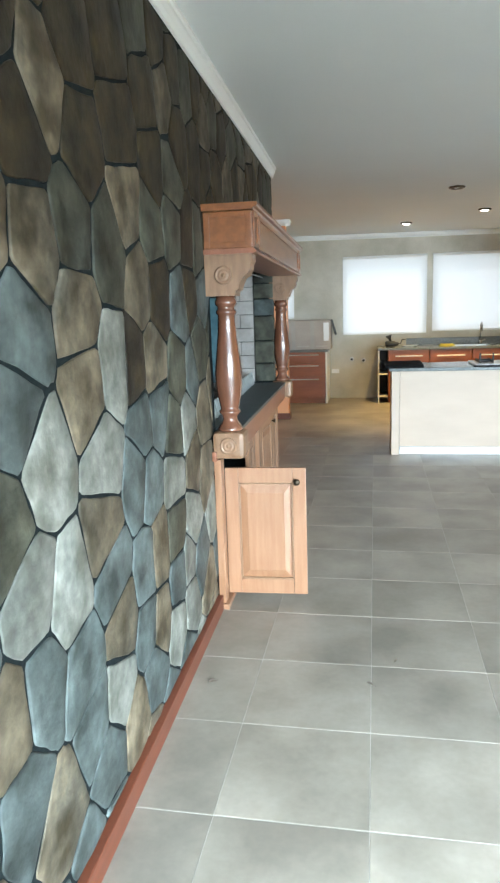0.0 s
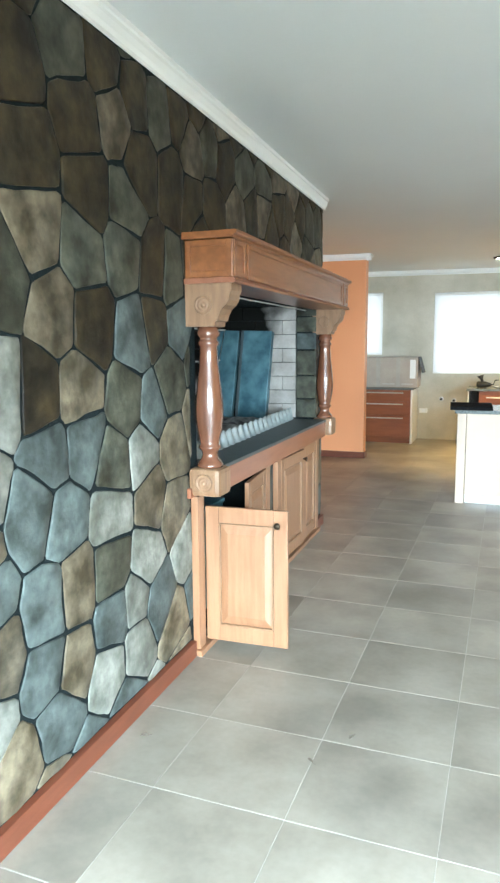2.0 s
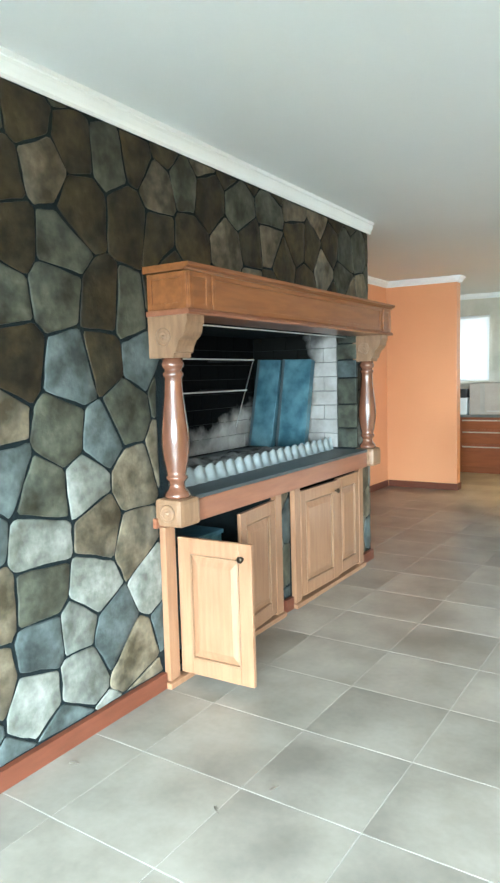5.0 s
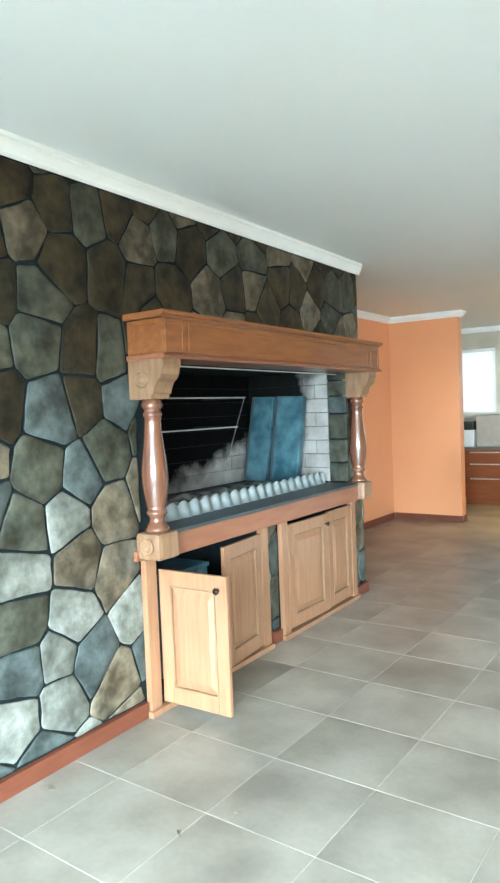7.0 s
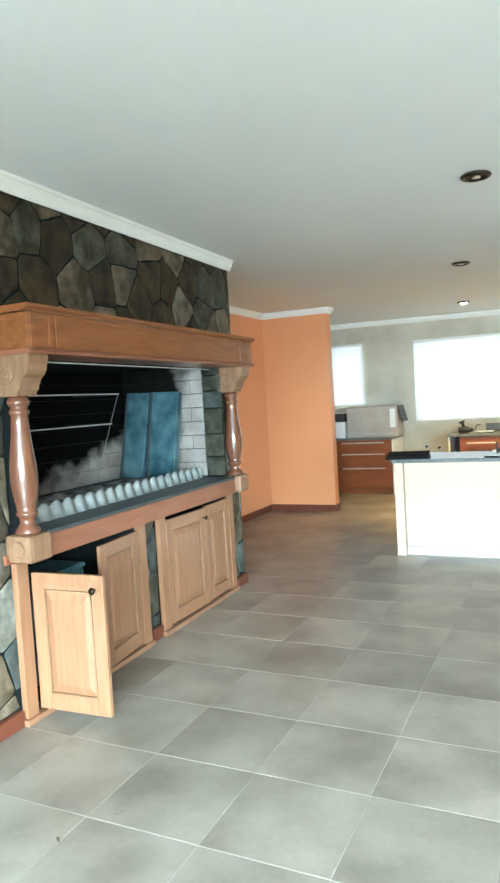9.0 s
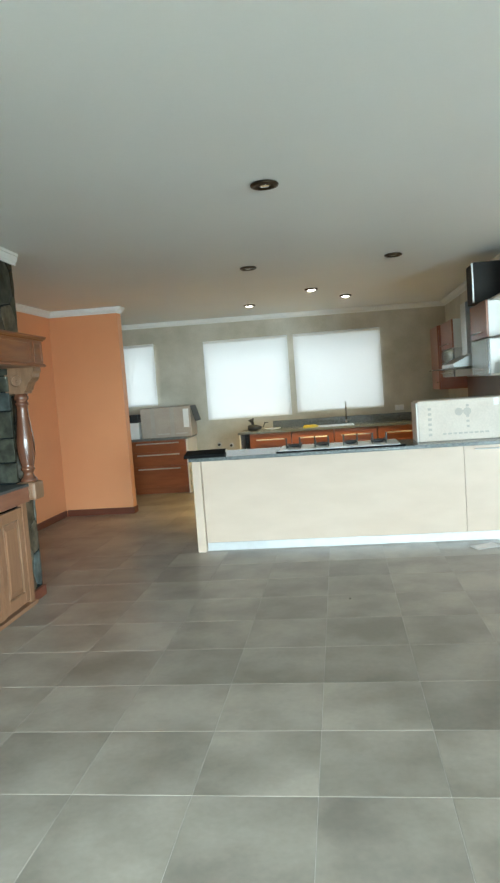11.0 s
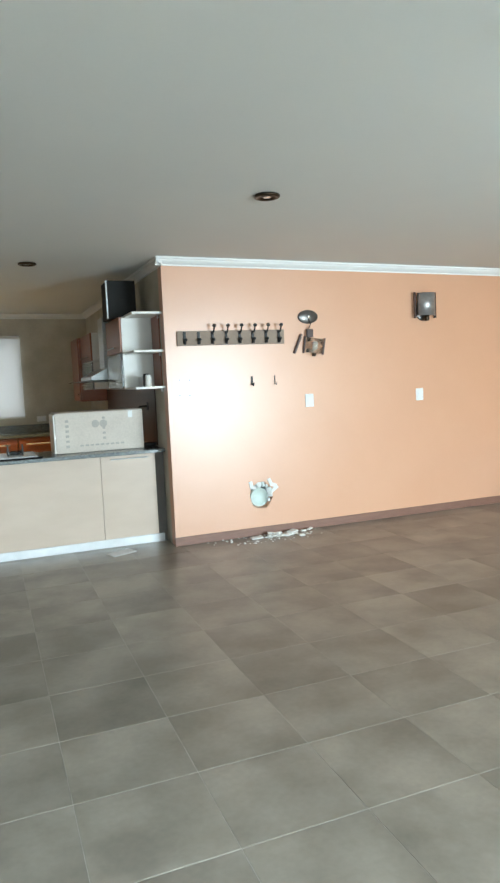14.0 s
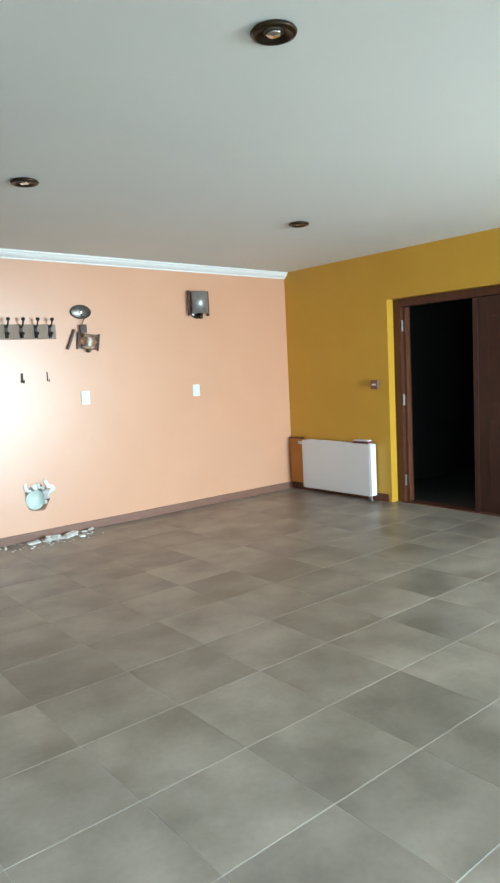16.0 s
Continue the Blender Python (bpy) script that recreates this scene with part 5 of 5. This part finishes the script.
for k in range(9000):
    y, z = random.uniform(SOUTH - 0.1, 5.8), random.uniform(-0.1, 2.6)
    inside = FIRE[0] + 0.03 < y < FIRE[1] - 0.03 and FIRE[2] - 0.05 < z < FIRE[3] - 0.02
    least = random.uniform(0.165, 0.235)
    if not inside and all(math.hypot(y - a, z - b) > least for a, b, tone in sites):
        sites.append((y, z, random.choice(HIGH_SHADED if z + random.uniform(-0.4, 0.4) > 1.4 else LOW_LIT)))
GAP = 0.0042
STRETCH = 0.92
for si, (y0, z0, tone) in enumerate(sites):
    poly = [(y0 - 0.5, z0 - 0.5), (y0 + 0.5, z0 - 0.5), (y0 + 0.5, z0 + 0.5), (y0 - 0.5, z0 + 0.5)]
    for sj, (y1, z1, other) in enumerate(sites):
        if si == sj or abs(y1 - y0) > 0.8 or abs(z1 - z0) > 0.8:
            continue
        dy, dz = (y1 - y0), (z1 - z0) * STRETCH
        L = math.hypot(dy, dz)
        # the boundary between two stones, drawn in a space squeezed in height so that stones stand upright
        ny, nz = dy / L, dz / L * STRETCH
        mid = ny * (y0 + y1) / 2 + nz * (z0 + z1) / 2
        poly = clip(poly, ny, nz, mid - GAP)
        if len(poly) < 3:
            break
    lims = [(-1, 0, -(SOUTH + 0.01)), (1, 0, 5.655), (0, -1, -0.082), (0, 1, 2.45)]
    if len(poly) >= 3 and max(p[0] for p in poly) > FIRE[0] and min(p[0] for p in poly) < FIRE[1] and max(p[1] for p in poly) > 0.0 and min(p[1] for p in poly) < FIRE[3]:
        if z0 >= FIRE[3] - 0.02:
            lims.append((0, -1, -(FIRE[3] + 0.004)))
        elif y0 <= FIRE[0] + 0.03:
            lims.append((1, 0, FIRE[0] - 0.07))
        elif y0 >= FIRE[1] - 0.03:
            lims.append((-1, 0, -(FIRE[1] + 0.055)))
        else:
            # only the strip of stone between the two cabinets shows below the hearth
            lims += [(0, 1, 0.75), (1, 0, 4.376), (-1, 0, -4.24)]
    for a, b, d in lims:
        if len(poly) >= 3:
            poly = clip(poly, a, b, d)
    if len(poly) < 3:
        continue
    area = abs(sum(a * e - c * b for (a, b), (c, e) in zip(poly, poly[1:] + poly[:1]))) / 2
    if area < 0.0008:
        continue
    ring = []
    for (a, b), (c, e) in zip(poly, poly[1:] + poly[:1]):
        L = math.hypot(c - a, e - b)
        ny, nz = (e - b) / max(L, 1e-6), -(c - a) / max(L, 1e-6)
        for k in (0.06, 0.25, 0.5, 0.75, 0.94) if L > 0.09 else ((0.1, 0.5, 0.9) if L > 0.03 else (0.5,)):
            o = 0.009 * noise.noise(Vector((9 * (a + k * (c - a)), 9 * (b + k * (e - b)), si * 3.7))) + random.uniform(-0.003, 0.001)
            ring.append((a + k * (c - a) + ny * o, b + k * (e - b) + nz * o))
    if len(ring) < 5:
        continue
    cy, cz_ = sum(p[0] for p in ring) / len(ring), sum(p[1] for p in ring) / len(ring)
    size = math.sqrt(area)
    hgt, tilt_y, tilt_z = random.uniform(0.0, 0.0025), random.uniform(-0.015, 0.015), random.uniform(-0.015, 0.015)

    def level(k, x, tilted):
        return [((x + (tilt_y * (a - cy) + tilt_z * (b - cz_)) * k * tilted), (a - cy) * k, (b - cz_) * k) for a, b in ring]
    bm = bmesh.new()
    soft = 1 / max(size, 0.08)
    rings = [[bm.verts.new(p) for p in level(*q)] for q in ((1.0, -0.0305, 0), (1.0, -0.0042 + hgt, 0.4), (1 - 0.003 * soft, -0.0018 + hgt, 0.7), (1 - 0.009 * soft, -0.0004 + hgt, 1), (0.6, 0.0 + hgt, 1))]
    for q in rings[3:]:
        for v in q:
            v.co.x += 0.0022 * noise.noise(Vector((v.co.y * 14, v.co.z * 14, si * 1.9)))
    mid_v = bm.verts.new((0.0 + hgt, 0, 0))
    for a, b in zip(rings, rings[1:]):
        for i in range(len(a)):
            j = (i + 1) % len(a)
            bm.faces.new((a[i], a[j], b[j], b[i]))
    for i in range(len(ring)):
        bm.faces.new((rings[-1][i], rings[-1][(i + 1) % len(ring)], mid_v))
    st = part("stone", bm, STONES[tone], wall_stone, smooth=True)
    st.location = w(0, cy, cz_)

# the stone-faced cheek at the far end of the firebox, then bricks
z = FIRE[2] + 0.03
while z < FIRE[3] - 0.03:
    hh = random.uniform(0.11, 0.19)
    hh = min(hh, FIRE[3] - z)
    st = part("stone", box((-0.075, -0.02, -hh / 2 + 0.004), (0.075, 0.012, hh / 2 - 0.004), 0.006), STONES[random.choice(("slate", "grey"))], wall_stone)
    st.location = w(-0.075 + 0.028, FIRE[1] - 0.012, z + hh / 2)
    z += hh
for row in range(8):
    x = -0.125
    first_len = 0.212 if row % 2 else 0.106
    while x > -0.82:
        a = max(x - first_len, -0.834)
        part("brick", box(w(a, FIRE[1] - 0.022, FIRE[2] + 0.03 + 0.104 * row), w(x - 0.003, FIRE[1] - 0.001, FIRE[2] + 0.131 + 0.104 * row), 0.004), BRICK, wall_stone)
        x, first_len = a, 0.212
for row in range(8):
    for col in range(10):
        y = FIRE[0] + 0.01 + 0.215 * col + (0.10 if row % 2 else 0.0)
        b = min(y + 0.212, FIRE[1] - 0.025)
        if b - y > 0.03:
            part("brick", box(w(-0.851, y, FIRE[2] + 0.03 + 0.104 * row), w(-0.835, b, FIRE[2] + 0.131 + 0.104 * row), 0.004), BACKBRICK, wall_stone)

# ---- floor tiles, last ----
TS = 0.45


def tile_mesh(bm, x, y):
    g, e, f = 0.0007, 0.001, 0.0019
    lo = [bm.verts.new((x + sx, y + sy, -0.004)) for sx, sy in ((g, f), (TS - g, f), (TS - g, TS - f), (g, TS - f))]
    md = [bm.verts.new((x + sx, y + sy, -0.001)) for sx, sy in ((g, f), (TS - g, f), (TS - g, TS - f), (g, TS - f))]
    hi = [bm.verts.new((x + sx, y + sy, 0.0)) for sx, sy in ((g + e, f + e), (TS - g - e, f + e), (TS - g - e, TS - f - e), (g + e, TS - f - e))]
    for a, b in ((lo, md), (md, hi)):
        for i in range(4):
            j = (i + 1) % 4
            bm.faces.new((a[i], a[j], b[j], b[i]))
    bm.faces.new(hi)


bm = bmesh.new()
tile_mesh(bm, 0, 0)
first = part("floor_tile", bm, TILE, floor)
first.location = (-TS, 0, 0)
rest = bmesh.new()
for r in range(-4, 25):
    for k in range(-4, 17):
        if k == -1 and r == 0:
            continue
        if -1 <= k <= 16 and 0 <= r <= 15:
            o = new("floor_tile", first.data)
            o.parent = floor
            o.location = (k * TS, r * TS, 0)
        else:
            tile_mesh(rest, k * TS, r * TS)
tagged(part("floor_tiles_beyond", rest, TILE, floor, "grey porcelain floor tiles further off"), kind="stuff")
